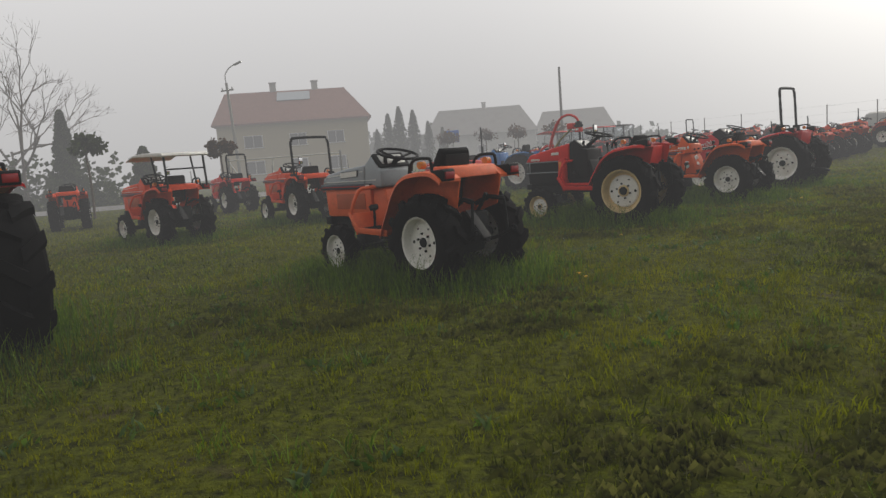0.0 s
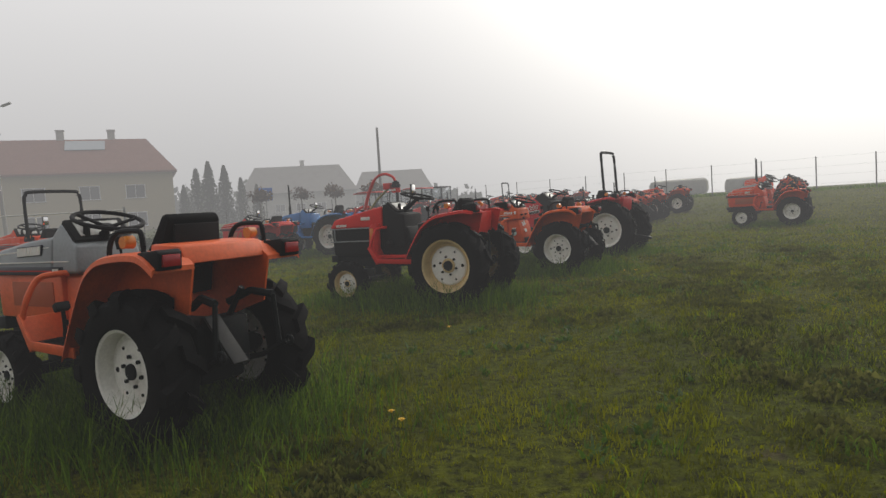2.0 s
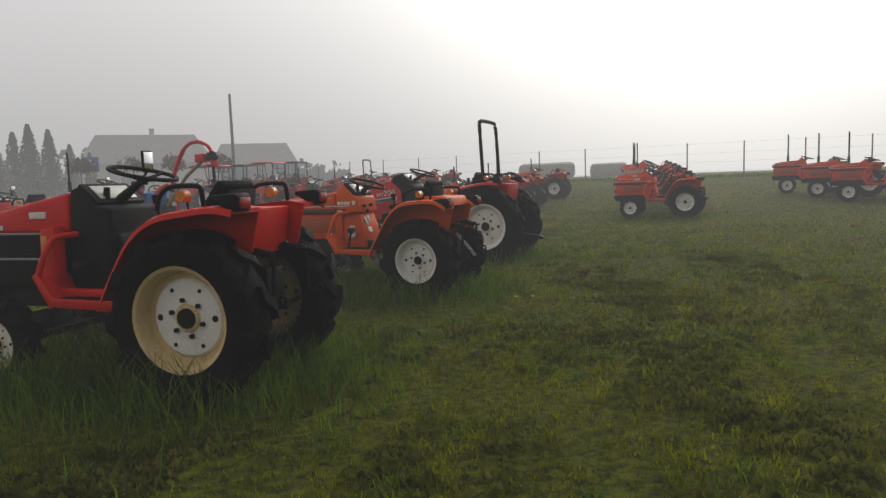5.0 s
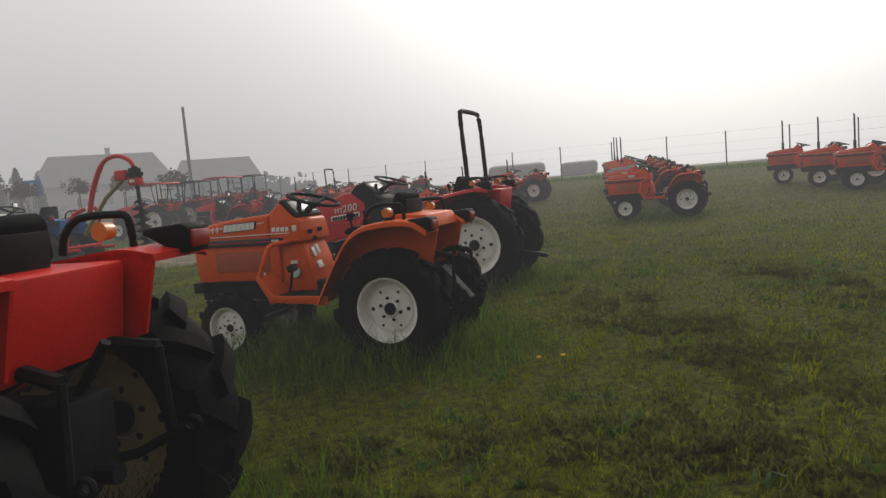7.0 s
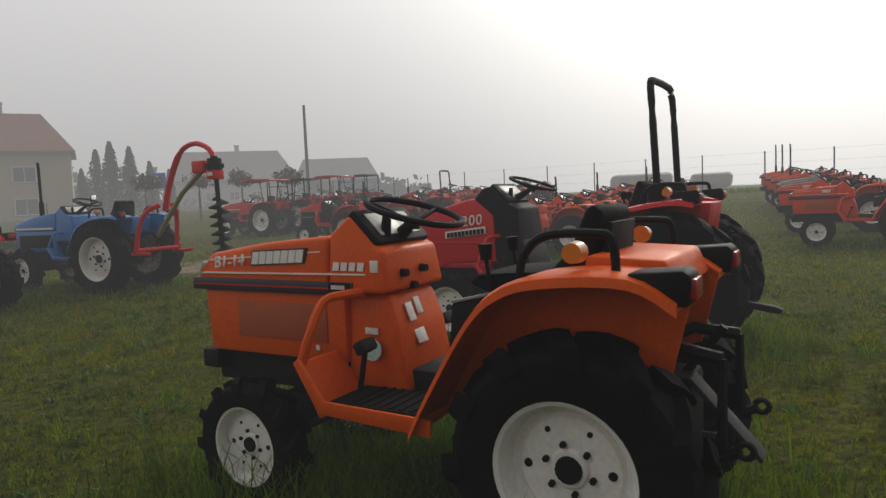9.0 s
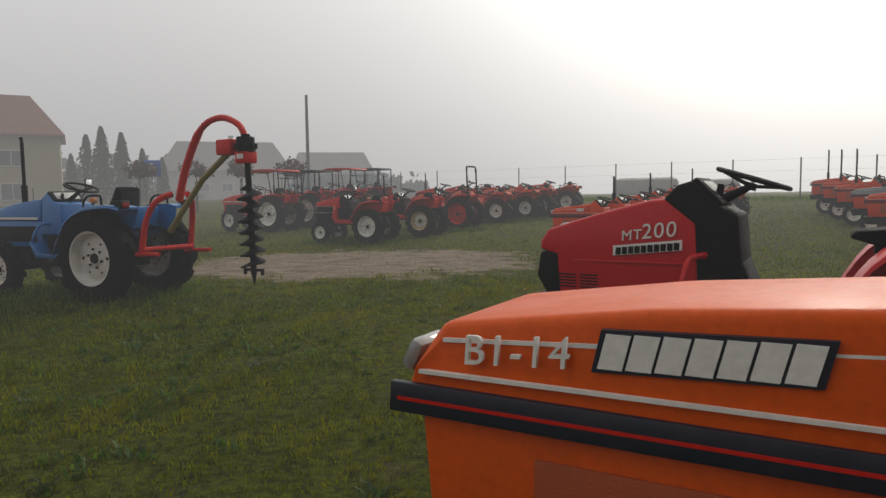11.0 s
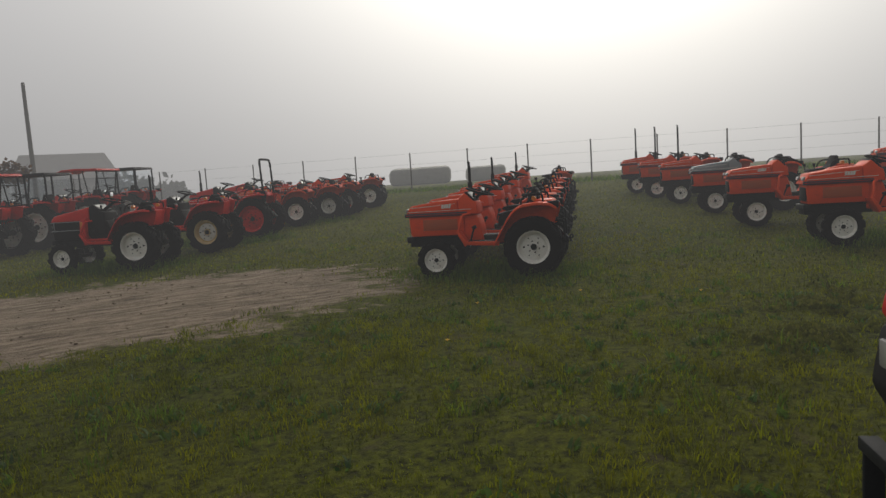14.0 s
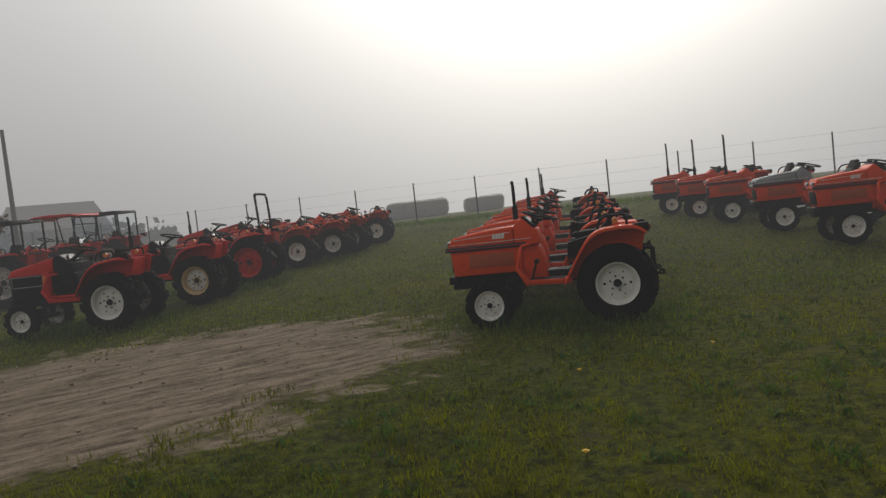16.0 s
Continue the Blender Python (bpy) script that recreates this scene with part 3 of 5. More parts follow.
            part("pedal", bm, IRON, root)
    # chassis, gearbox, axles
    R, F, wb = c["R"], c["F"], c["wb"]
    bm = bmesh.new()
    add_box(bm, ((x0 + 0.25) / 2 + 0.02, 0, z0 - 0.085), (x0 - 0.2, 0.26, 0.14), 0.015)
    part("chassis", bm, IRON, root, "greasy dark chassis")
    bm = bmesh.new()
    add_box(bm, (0.12, 0, R + 0.03), (0.62, 0.30, 0.32), 0.03)
    part("gearbox", bm, IRON, root)
    bm = bmesh.new()
    add_box(bm, (x0 + 0.02, 0, z0 - 0.045), (0.10, 0.40, 0.085), 0.008)
    part("front_bumper", bm, IRON, root)
    bm = bmesh.new()
    add_box(bm, ((x0 + xr) / 2, 0, z0 + 0.02), (x0 - xr - 0.1, 0.30, 0.12), 0.01)
    part("engine", bm, IRON, root)
    bm = bmesh.new()
    add_cyl(bm, (0, -c["yr"], R), (0, c["yr"], R), 0.06)
    for s in (1, -1):
        add_cyl(bm, (0, s * 0.12, R), (0, s * 0.22, R), 0.13, 0.08, 16)
    part("rear_axle", bm, IRON, root)
    bm = bmesh.new()
    add_cyl(bm, (wb, -c["yf"], F), (wb, c["yf"], F), 0.042)
    add_box(bm, (wb, 0, F + 0.06), (0.16, 0.2, 0.16), 0.02)
    for s in (1, -1):
        add_cyl(bm, (wb, s * (c["yf"] - 0.10), F - 0.03), (wb, s * (c["yf"] - 0.10), F + 0.14), 0.045, seg=10)
    add_tube(bm, [(wb - 0.12, -c["yf"] + 0.1, F + 0.03), (wb - 0.12, c["yf"] - 0.1, F + 0.03)], 0.014, 6)
    part("front_axle", bm, IRON, root)
    for s in (1, -1):
        wheel("rear_wheel", R, c["W"], c["rim"], c["rims"], root, (0, s * c["yr"], R), s < 0)
        wheel("front_wheel", F, c["WF"], c["rimf"], c["rims"], root, (wb, s * c["yf"], F), s < 0)
    # three-point linkage
    for s in (1, -1):
        bm = bmesh.new()
        add_tube(bm, [(-0.08, s * 0.15, R - 0.06), (-0.28, s * 0.19, R - 0.02), (-0.45, s * 0.22, R + 0.06)], 0.017, 6)
        add_ring(bm, (-0.465, s * 0.225, R + 0.065), 0.022, 0.010, Matrix.Rotation(radians(90), 3, "X"), 12, 6)
        part("lower_link", bm, IRON, root)
        bm = bmesh.new()
        add_tube(bm, [(-0.12, s * 0.12, R + 0.28), (-0.26, s * 0.16, R + 0.34), (-0.40, s * 0.19, R + 0.32)], 0.022, 6)
        lift_arm = part("lift_arm", bm, IRON, root)
        bm = bmesh.new()
        add_tube(bm, [(-0.40, s * 0.19, R + 0.32), (-0.40, s * 0.21, R + 0.05)], [0.013, 0.016], 6)
        part("lift_rod", bm, IRON, lift_arm)
    bm = bmesh.new()
    add_tube(bm, [(-0.22, 0, R + 0.17), (-0.38, 0, R + 0.38)], 0.016, 6)
    part("top_link", bm, IRON, root)
    bm = bmesh.new()
    add_box(bm, (-0.22, 0, R + 0.10), (0.16, 0.20, 0.26), 0.02)
    add_cyl(bm, (-0.26, 0, R), (-0.37, 0, R), 0.03, seg=10)
    part("hitch_housing", bm, IRON, root, "greasy hitch housing with drive stub")
    if c["style"] == "band":
        bm = bmesh.new()
        add_prism(bm, [(-0.30, R + 0.24), (-0.50, R + 0.02), (-0.51, R + 0.03), (-0.31, R + 0.255)], 0.10, 0.19, 0.003)
        part("hitch_guard", bm, GUARD, root, "dull steel guard plate")
    if detail:
        # gear levers
        for y, x in ((0.19, 0.34), (-0.17, 0.40)):
            bm = bmesh.new()
            add_tube(bm, [(x, y, tz - 0.14), (x + 0.02, y, tz + 0.02)], 0.008, 6)
            add_cyl(bm, (x + 0.02, y, tz + 0.02), (x + 0.022, y, tz + 0.075), 0.020, 0.026, 10)
            part("gear_lever", bm, BLACK, root)
        for s in (1, -1):
            bm = bmesh.new()
            add_prism(bm, [(0.16, tz - 0.26), (0.12, tz - 0.05), (0.48, tz - 0.13), (0.50, tz - 0.30)], s * 0.19, s * 0.235, 0.006)
            box_side = part("lever_console", bm, BLACK, root)
            bm = bmesh.new()
            add_prism(bm, [(0.12, tz - 0.05), (0.12, tz - 0.042), (0.48, tz - 0.122), (0.48, tz - 0.13)], s * 0.185, s * 0.24)
            part("trim_strip", bm, SILVER, box_side)
    xs = [p[0] for p in c["nose"]]
    top = max(p[1] for p in c["nose"])
    if c["style"] == "band":
        zb = c["nose"][0][1]
        for s in (1, -1):
            bm = bmesh.new()
            add_prism(bm, [(xs[0] + 0.008, zb - 0.008), (xs[0] + 0.004, zb + 0.045), (0.93, zb + 0.042), (0.93, zb - 0.008)], s * (hw - 0.01), s * (hw + 0.006), 0.002)
            band = part("side_band", bm, NAVY, root, "dark navy moulding with red line")
            bm = bmesh.new()
            add_box(bm, ((xs[0] + 0.93) / 2, s * (hw + 0.006), zb + 0.017), (xs[0] - 0.95, 0.003, 0.006))
            part("red_line", bm, RED, band)
            bm = bmesh.new()
            for za, zc, xa, xb in ((zb + 0.063, zb + 0.069, 0.87, xs[0] - 0.05), (top - 0.075, top - 0.068, 1.10, xs[0] - 0.09)):
                add_prism(bm, [(xa, za + 0.008), (xb, za - (0.03 if za > zb + 0.1 else 0)), (xb, zc - (0.03 if za > zb + 0.1 else 0)), (xa, zc + 0.008)], s * (hw * 0.88), s * (hw * 1.002 if za < zb + 0.1 else hw * 0.928))
            part("pin_stripe", bm, WHITE, root)
            bm = bmesh.new()
            add_box(bm, ((x1 + xr) / 2 - 0.06, s * (hw - 0.012), (z0 + z1) / 2 + 0.015), (0.50, 0.012, 0.155), 0.004)
            part("side_grille", bm, GRILLE, root, "fine perforated mesh grille")
        bm = bmesh.new()
        add_box(bm, (x1 - 0.005, 0, (z0 + z1) / 2), (0.02, hw * 1.4, 0.20), 0.01)
        part("front_grille", bm, BLACK, root)
        for s in (1, -1):
            bm = bmesh.new()
            add_box(bm, (xs[0] - 0.018, s * hw * 0.62, zb + 0.085), (0.03, 0.11, 0.06), 0.012, Matrix.Rotation(-0.45, 3, "Y"))
            part("headlamp", bm, LAMP, root)
    elif c["style"] == "yan":
        za, zc = z0 + 0.17, z1 + 0.0
        for s in (1, -1):
            bm = bmesh.new()
            for z in (za, zc):
                add_box(bm, ((x1 + xr) / 2 + 0.01, s * (hw - 0.008), z), (x1 - xr + 0.02, 0.014, 0.016), 0.003)
            add_box(bm, (x1 - 0.05, s * (hw - 0.008), (za + zc) / 2), (0.018, 0.014, zc - za), 0.003)
            part("grille_trim", bm, SILVER, root, "grey grille trim")
            for i in range(5):
                bm = bmesh.new()
                add_box(bm, ((x1 + xr) / 2, s * (hw - 0.011), za + (i + 1) * (zc - za) / 6), (x1 - xr - 0.12, 0.008, 0.008))
                part("grille_bar", bm, IRON, root)
            bm = bmesh.new()
            add_prism(bm, [(xr + 0.05, zc + 0.03), (xr - 0.06, zc + 0.05), (xr - 0.05, z0 + 0.03), (xr - 0.02, z0 - 0.0), (0.50, z0 - 0.01), (0.50, z0 - 0.05), (xr + 0.02, z0 - 0.05), (xr + 0.07, z0 + 0.10)], s * (hw + 0.02), s * (hw + 0.10), 0.008)
            part("side_frame", bm, P, root, "red step frame")
            bm = bmesh.new()
            add_box(bm, (xr + 0.02, s * (hw + 0.10), zc - 0.08), (0.05, 0.012, 0.15), 0.004)
            part("reflector", bm, AMBER, root)
        bm = bmesh.new()
        add_box(bm, (x1 + 0.005, 0, (za + zc) / 2), (0.02, hw * 1.5, zc - za - 0.02), 0.005)
        part("front_grille", bm, IRON, root)
        for s in (1, -1):
            bm = bmesh.new()
            add_box(bm, (x1 + 0.012, s * hw * 0.6, (za + zc) / 2), (0.02, 0.12, 0.07), 0.01)
            part("headlamp", bm, LAMP, root)
    elif c["style"] == "mit":
        bm = bmesh.new()
        add_prism(bm, [(2.25, z0 - 0.01), (2.35, z0 - 0.01), (2.425, z0 + 0.12), (2.40, 0.915), (2.27, 0.915)], -hw - 0.003, hw + 0.003, 0.02)
        front = part("front_grille", bm, BLACK, root, "black plastic nose with lamps")
        for s in (1, -1):
            bm = bmesh.new()
            add_box(bm, (xs[0] + 0.128, s * hw * 0.58, z0 + 0.205), (0.02, 0.14, 0.075), 0.008)
            part("headlamp", bm, LAMP, front)
        bm = bmesh.new()
        add_box(bm, (xs[0] + 0.08, 0, z0 - 0.03), (0.16, 0.06, 0.05), 0.01)
        for z in (z0 - 0.03, z0 - 0.20):
            add_box(bm, (xs[0] + 0.16, 0, z), (0.05, 0.44, 0.035), 0.004)
        for y in (-0.21, -0.07, 0.07, 0.21):
            add_box(bm, (xs[0] + 0.15, y, z0 - 0.115), (0.05, 0.016, 0.18), 0.003)
        add_box(bm, (xs[0] - 0.1, 0, z0 - 0.06), (0.40, 0.20, 0.06), 0.01)
        part("weight_bracket", bm, IRON, root, "black front weight bracket")
        for k in range(2):
            for i in range(5):
                for side in (1, -1):
                    bm = bmesh.new()
                    add_box(bm, (xs[0] - 0.06 - k * 0.14, side * (hw + 0.001), z0 + 0.06 + i * 0.019), (0.115, 0.006, 0.008), 0.001)
                    part("vent_slot", bm, BLACK, root)
        bm = bmesh.new()
        add_box(bm, ((xs[0] + xr) / 2 - 0.05, 0, z0 + 0.225), (xs[0] - xr - 0.1, 2 * hw + 0.006, 0.012), 0.003)
        add_box(bm, ((xs[0] + xr) / 2, 0, top - 0.075), (xs[0] - xr - 0.25, hw * 0.9, 0.012), 0.004, Matrix.Rotation(radians(13), 3, "Y"))
        part("bonnet_crease", bm, P, root)
        bm = bmesh.new()
        add_prism(bm, [(2.37, 1.045), (2.335, 1.085), (2.27, 1.085)], -0.04, 0.04, 0.006)
        part("badge", bm, STEEL, root, "chrome bonnet badge")
    elif c["style"] == "blue":
        for s in (1, -1):
            bm = bmesh.new()
            add_box(bm, ((x1 + xr) / 2, s * (hw - 0.008), (z0 + z1) / 2), (x1 - xr - 0.2, 0.01, 0.20), 0.004)
            part("side_grille", bm, BLACK, root)
            bm = bmesh.new()
            add_box(bm, ((x1 + xr) / 2, s * (hw + 0.002), z1 + 0.035), (x1 - xr - 0.1, 0.004, 0.03))
            part("pin_stripe", bm, WHITE, root)
        bm = bmesh.new()
        add_box(bm, (x1 + 0.0, 0, (z0 + z1) / 2), (0.03, hw * 1.6, 0.26), 0.01)
        part("front_grille", bm, BLACK, root)
    if c["exhaust"]:
        ex, ey, ez = c["exhaust"]
        zb = top - 0.12
        bm = bmesh.new()
        add_cyl(bm, (ex, ey, zb), (ex, ey, zb + 0.30), 0.038, seg=12)
        add_tube(bm, bend([(ex, ey, zb + 0.28), (ex, ey, ez - 0.06), (ex + 0.015, ey, ez)], 3), 0.023, 10)
        part("exhaust_pipe", bm, IRON, root, "black upright exhaust pipe")
    if c["rops"]:
        rx, ry, rz0, rz = c["rops"]
        bm = bmesh.new()
        path = [(rx - 0.03, ry, rz0), (rx, ry, rz - 0.16), (rx + 0.01, ry * 0.93, rz - 0.05), (rx + 0.01, ry * 0.75, rz), (rx + 0.01, -ry * 0.75, rz), (rx + 0.01, -ry * 0.93, rz - 0.05), (rx, -ry, rz - 0.16), (rx - 0.03, -ry, rz0)]
        add_tube(bm, bend(path, 4), 0.027, 8)
        bar = part("roll_bar", bm, BLACK, root, "black folding roll bar")
        for s in (1, -1):
            bm = bmesh.new()
            add_box(bm, (rx - 0.03, s * ry, rz0 + 0.02), (0.12, 0.09, 0.12), 0.01)
            add_box(bm, (rx - 0.03, s * ry, rz0 - 0.12), (0.09, 0.08, 0.26), 0.008)
            part("roll_bar_foot", bm, IRON, bar)
    if c["canopy"]:
        cx0, cx1, cw, cz, cmat = c["canopy"]
        bm = bmesh.new()
        add_prism(bm, [(cx0, cz - 0.05), (cx0 + 0.05, cz), ((cx0 + cx1) / 2, cz + 0.03), (cx1 - 0.3, cz + 0.015), (cx1, cz - 0.07), (cx1 - 0.02, cz - 0.09), (cx1 - 0.3, cz - 0.02), (cx0 + 0.03, cz - 0.07)], -cw, cw, 0.012)
        can = part("canopy", bm, cmat, root, "sun canopy on a tube frame")
        bm = bmesh.new()
        for s in (1, -1):
            add_tube(bm, [(cx0 + 0.10, s * cw * 0.85, cz - 0.04), (cx0 + 0.06, s * cw * 0.85, c["guard"][-2][1] - 0.02)], 0.02, 8)
            add_tube(bm, [(cx0 + 0.55, s * cw * 0.85, cz - 0.03), (cx0 + 0.40, s * cw * 0.85, c["guard"][-2][1] - 0.05)], 0.016, 8)
        add_tube(bm, [(cx0 + 0.09, -cw * 0.85, cz - 0.28), (cx0 + 0.09, cw * 0.85, cz - 0.28)], 0.014, 8)
        part("canopy_frame", bm, IRON, can)
    if c["cab"]:
        bm = bmesh.new()
        zt, zl = 1.95, c["guard"][-2][1] - 0.04
        xa, xb, w = -0.35, 0.95, 0.50
        add_prism(bm, [(xa - 0.05, zt), (xa, zt + 0.07), (xb - 0.05, zt + 0.07), (xb + 0.06, zt)], -w - 0.03, w + 0.03, 0.02)
        roof = part("cab_roof", bm, BLACK, root)
        bm = bmesh.new()
        for x in (xa, 0.25, xb):
            for s in (1, -1):
                add_tube(bm, [(x + (0.12 if x == xb else 0), s * w, zl), (x, s * w, zt)], 0.026, 6)
        for s in (1, -1):
            add_tube(bm, [(xa, s * w, zl), (xb + 0.12, s * w, zl)], 0.022, 6)
        add_tube(bm, [(xa, -w, zl), (xa, w, zl)], 0.022, 6)
        part("cab_frame", bm, IRON, root, "dark cab frame")
        for s in (1, -1):
            bm = bmesh.new()
            add_prism(bm, [(xa + 0.03, zl + 0.02), (xa + 0.03, zt - 0.02), (xb - 0.02, zt - 0.02), (xb + 0.08, zl + 0.02)], s * w - 0.003, s * w + 0.003)
            part("cab_window", bm, GLASS, root)
        bm = bmesh.new()
        add_prism(bm, [(xb + 0.115, zl + 0.02), (xb, zt - 0.02), (xb + 0.006, zt - 0.02), (xb + 0.121, zl + 0.02)], -w + 0.03, w - 0.03)
        part("windscreen", bm, GLASS, root)
    if c["mirror"]:
        bm = bmesh.new()
        mx = c["cowl"][1][0]
        add_tube(bm, [(mx - 0.1, -hw + 0.02, top - 0.02), (mx - 0.12, -hw - 0.10, top + 0.12)], 0.008, 6)
        part("mirror_arm", bm, BLACK, root)
        bm = bmesh.new()
        add_box(bm, (mx - 0.12, -hw - 0.11, top + 0.19), (0.02, 0.10, 0.15), 0.008)
        arm = part("mirror", bm, BLACK, root)
        bm = bmesh.new()
        add_box(bm, (mx - 0.132, -hw - 0.11, top + 0.19), (0.004, 0.085, 0.13), 0.001)
        part("mirror_glass", bm, MIRROR, arm)
    root.matrix_basis = m
    return root


def lift(x, y):
    """The height of the field, which rises gently towards the far fence."""
    s = 0.766 * (x - 5) + 0.643 * (y - 19)
    t = max(0.0, min(1.0, (s - 6) / 26))
    return 0.9 * t * t * (3 - 2 * t) - 0.08 * math.exp(-((x - 10.6) ** 2 + (y - 24) ** 2) / 14)


def stand(x, y, turn, sink=0.012):
    return pose(x, y, lift(x, y) - sink, 0, 0, turn)


# the two orange machines with the same body, one with a silver bonnet
silver_one = tractor("orange compact tractor with a silver-grey bonnet in tall grass", stand(1.25, 6.98, 137.3), hood=SILVER, paint=ORANGE_OLD)
near_one = tractor("bright orange compact tractor with white rims in tall grass", stand(5.73, 13.24, 135.7))


def side_marks(t, hw, ink):
    bm = bmesh.new()
    add_prism(bm, [(1.485, 0.985), (1.18, 0.998), (1.165, 1.062), (1.47, 1.050)], hw * 0.90, hw * 0.972)
    part("word_mark_ground", bm, NAVY, t)
    bm = bmesh.new()
    blocks(bm, 7, 1.475, 1.185, 0.992, 1.045, hw * 0.968, lean=0.25, gap=0.12, rise=-0.04, thick=0.004)
    part("word_mark", bm, WHITE, t, "white slanted word mark")
    bm = bmesh.new()
    add_prism(bm, [(1.045, 0.890), (1.045, 0.925), (0.94, 0.925), (0.94, 0.890)], hw + 0.006, hw + 0.010)
    plate = part("name_plate", bm, BLACK, t)
    bm = bmesh.new()
    blocks(bm, 6, 1.03, 0.96, 0.900, 0.916, hw + 0.010, lean=0.0, gap=0.3)
    part("word_mark", bm, WHITE, plate)


side_marks(near_one, 0.215, WHITE)
side_marks(silver_one, 0.215, BLACK)
letters("B1-14", 0.070, WHITE, near_one, 1.70, 0.974, 0.2135, tilt=-4)
bm = bmesh.new()
blocks(bm, 4, 1.03, 0.87, 0.972, 1.005, 0.211, lean=0.2, gap=0.25)
part("word_mark", bm, WHITE, near_one)
# stickers and switches on the pedestal of the near machine
for x, y, z, w, h in ((0.777, 0.07, 0.80, 0.045, 0.075), (0.787, 0.00, 0.815, 0.04, 0.07), (0.757, 0.03, 0.70, 0.07, 0.06)):
    bm = bmesh.new()
    add_box(bm, (x - 0.012, y, z), (0.004, w, h), 0.001, Matrix.Rotation(0.38, 3, "Y"))
    part("sticker", bm, STICKER, near_one, "pale warning sticker")
bm = bmesh.new()
add_tube(bm, [(0.87, 0.192, 0.665), (0.87, 0.197, 0.665)], 0.045, 20)
part("round_sticker", bm, TEAL, near_one, "pale teal oval sticker")
for at, size in (((0.875, 0.182, 0.735), (0.06, 0.008, 0.025)), ((0.83, 0.208, 0.99), (0.035, 0.008, 0.045)), ((1.13, 0.208, 0.655), (0.018, 0.006, 0.022))):
    bm = bmesh.new()
    add_box(bm, at, size, 0.001)
    part("sticker", bm, STICKER, near_one)
for y, z in ((0.09, 0.955), (-0.05, 0.96), (0.03, 0.90)):
    bm = bmesh.new()
    add_cyl(bm, (0.80, y, z), (0.755, y, z), 0.018, 0.015, 10)
    part("switch", bm, BLACK, near_one)

# the red machine with cream rims
YAN = dict(R=0.49, W=0.29, rim=0.285, F=0.285, WF=0.15, rimf=0.155, wb=1.42, yr=0.42, yf=0.40, paint=RED, rims=CREAM, hw=0.24, style="yan",
           nose=[(1.76, 0.955), (1.70, 1.065), (1.30, 1.145), (0.98, 1.205), (0.98, 0.955)], body=[(1.72, 0.62), (1.74, 0.950), (1.05, 0.950), (1.05, 0.62)],
           cowl=[(0.975, 0.70), (0.975, 1.215), (0.92, 1.235), (0.79, 1.12), (0.68, 1.10), (0.66, 0.70)], pedestal=[(1.03, 0.55), (1.03, 0.95), (0.66, 0.95), (0.62, 0.80), (0.56, 0.55)],
           guard=[(0.50, 0.60), (0.42, 0.74), (0.28, 0.94), (0.12, 1.045), (-0.08, 1.08), (-0.25, 1.095), (-0.37, 1.075)], seat=(-0.06, 1.00, 1.245), steer=(0.60, 1.305, 0.20, 14), step_z=0.56)
red_one = tractor("red compact tractor with cream rims standing in long grass", stand(3.575, 10.92, 143), mirror=True, **YAN)
bm = bmesh.new()
blocks(bm, 6, 1.66, 1.50, 0.975, 1.005, 0.236, lean=0.2, gap=0.25)
part("word_mark", bm, WHITE, red_one, "white word mark")
bm = bmesh.new()
add_box(bm, (1.22, 0.232, 1.065), (0.13, 0.01, 0.04), 0.002)
part("sticker", bm, STICKER, red_one)

# the larger crimson machine with the roll bar
MIT = dict(R=0.55, W=0.31, rim=0.31, F=0.32, WF=0.20, rimf=0.18, wb=1.80, yr=0.44, yf=0.42, paint=CRIMSON, hw=0.255, style="mit", dial=4,
           nose=[(2.28, 0.64), (2.31, 0.90), (2.405, 0.93), (2.395, 0.99), (2.35, 1.055), (2.05, 1.15), (1.72, 1.235), (1.62, 1.245), (1.46, 1.10), (1.43, 0.70), (1.90, 0.68), (1.98, 0.64)], body=[(2.25, 0.64), (2.26, 0.70), (1.50, 0.70), (1.50, 0.64)],
           cowl=[(1.45, 0.72), (1.47, 1.09), (1.65, 1.235), (1.57, 1.32), (1.48, 1.345), (1.34, 1.20), (1.24, 1.15), (1.20, 0.72)], pedestal=[(1.50, 0.52), (1.50, 0.90), (1.22, 0.90), (1.16, 0.75), (1.10, 0.52)],
           guard=[(0.86, 0.55), (0.78, 0.66), (0.62, 0.92), (0.40, 1.08), (0.15, 1.145), (-0.08, 1.17), (-0.22, 1.15)], seat=(0.24, 1.02, 1.33), steer=(1.19, 1.35, 0.20, 18), step_z=0.535)
crimson_one = tractor("crimson tractor with a black folding roll bar on the meadow", stand(7.62, 15.72, 135, 0.04), rops=(0.10, 0.34, 1.22, 2.05), **MIT)
letters("MT", 0.085, WHITE, crimson_one, 1.885, 0.992, 0.2475, tilt=-6)
letters("200", 0.125, WHITE, crimson_one, 1.765, 1.005, 0.2475, tilt=-6)
bm = bmesh.new()
add_prism(bm, [(1.93, 0.902), (1.93, 0.962), (1.53, 1.005), (1.53, 0.945)], 0.2545, 0.2575)
plate = part("name_plate", bm, WHITE, crimson_one, "white plate with dark word mark")
bm = bmesh.new()
blocks(bm, 10, 1.915, 1.54, 0.909, 0.952, 0.2575, lean=0.05, gap=0.16, rise=-0.105, thick=0.002)
part("word_mark", bm, BLACK, plate)
bm = bmesh.new()
add_prism(bm, [(-0.30, 0.40), (-0.30, 0.44), (-0.66, 0.385), (-0.72, 0.36), (-0.70, 0.33), (-0.62, 0.34)], -0.04, 0.04, 0.008)
part("drawbar", bm, IRON, crimson_one)

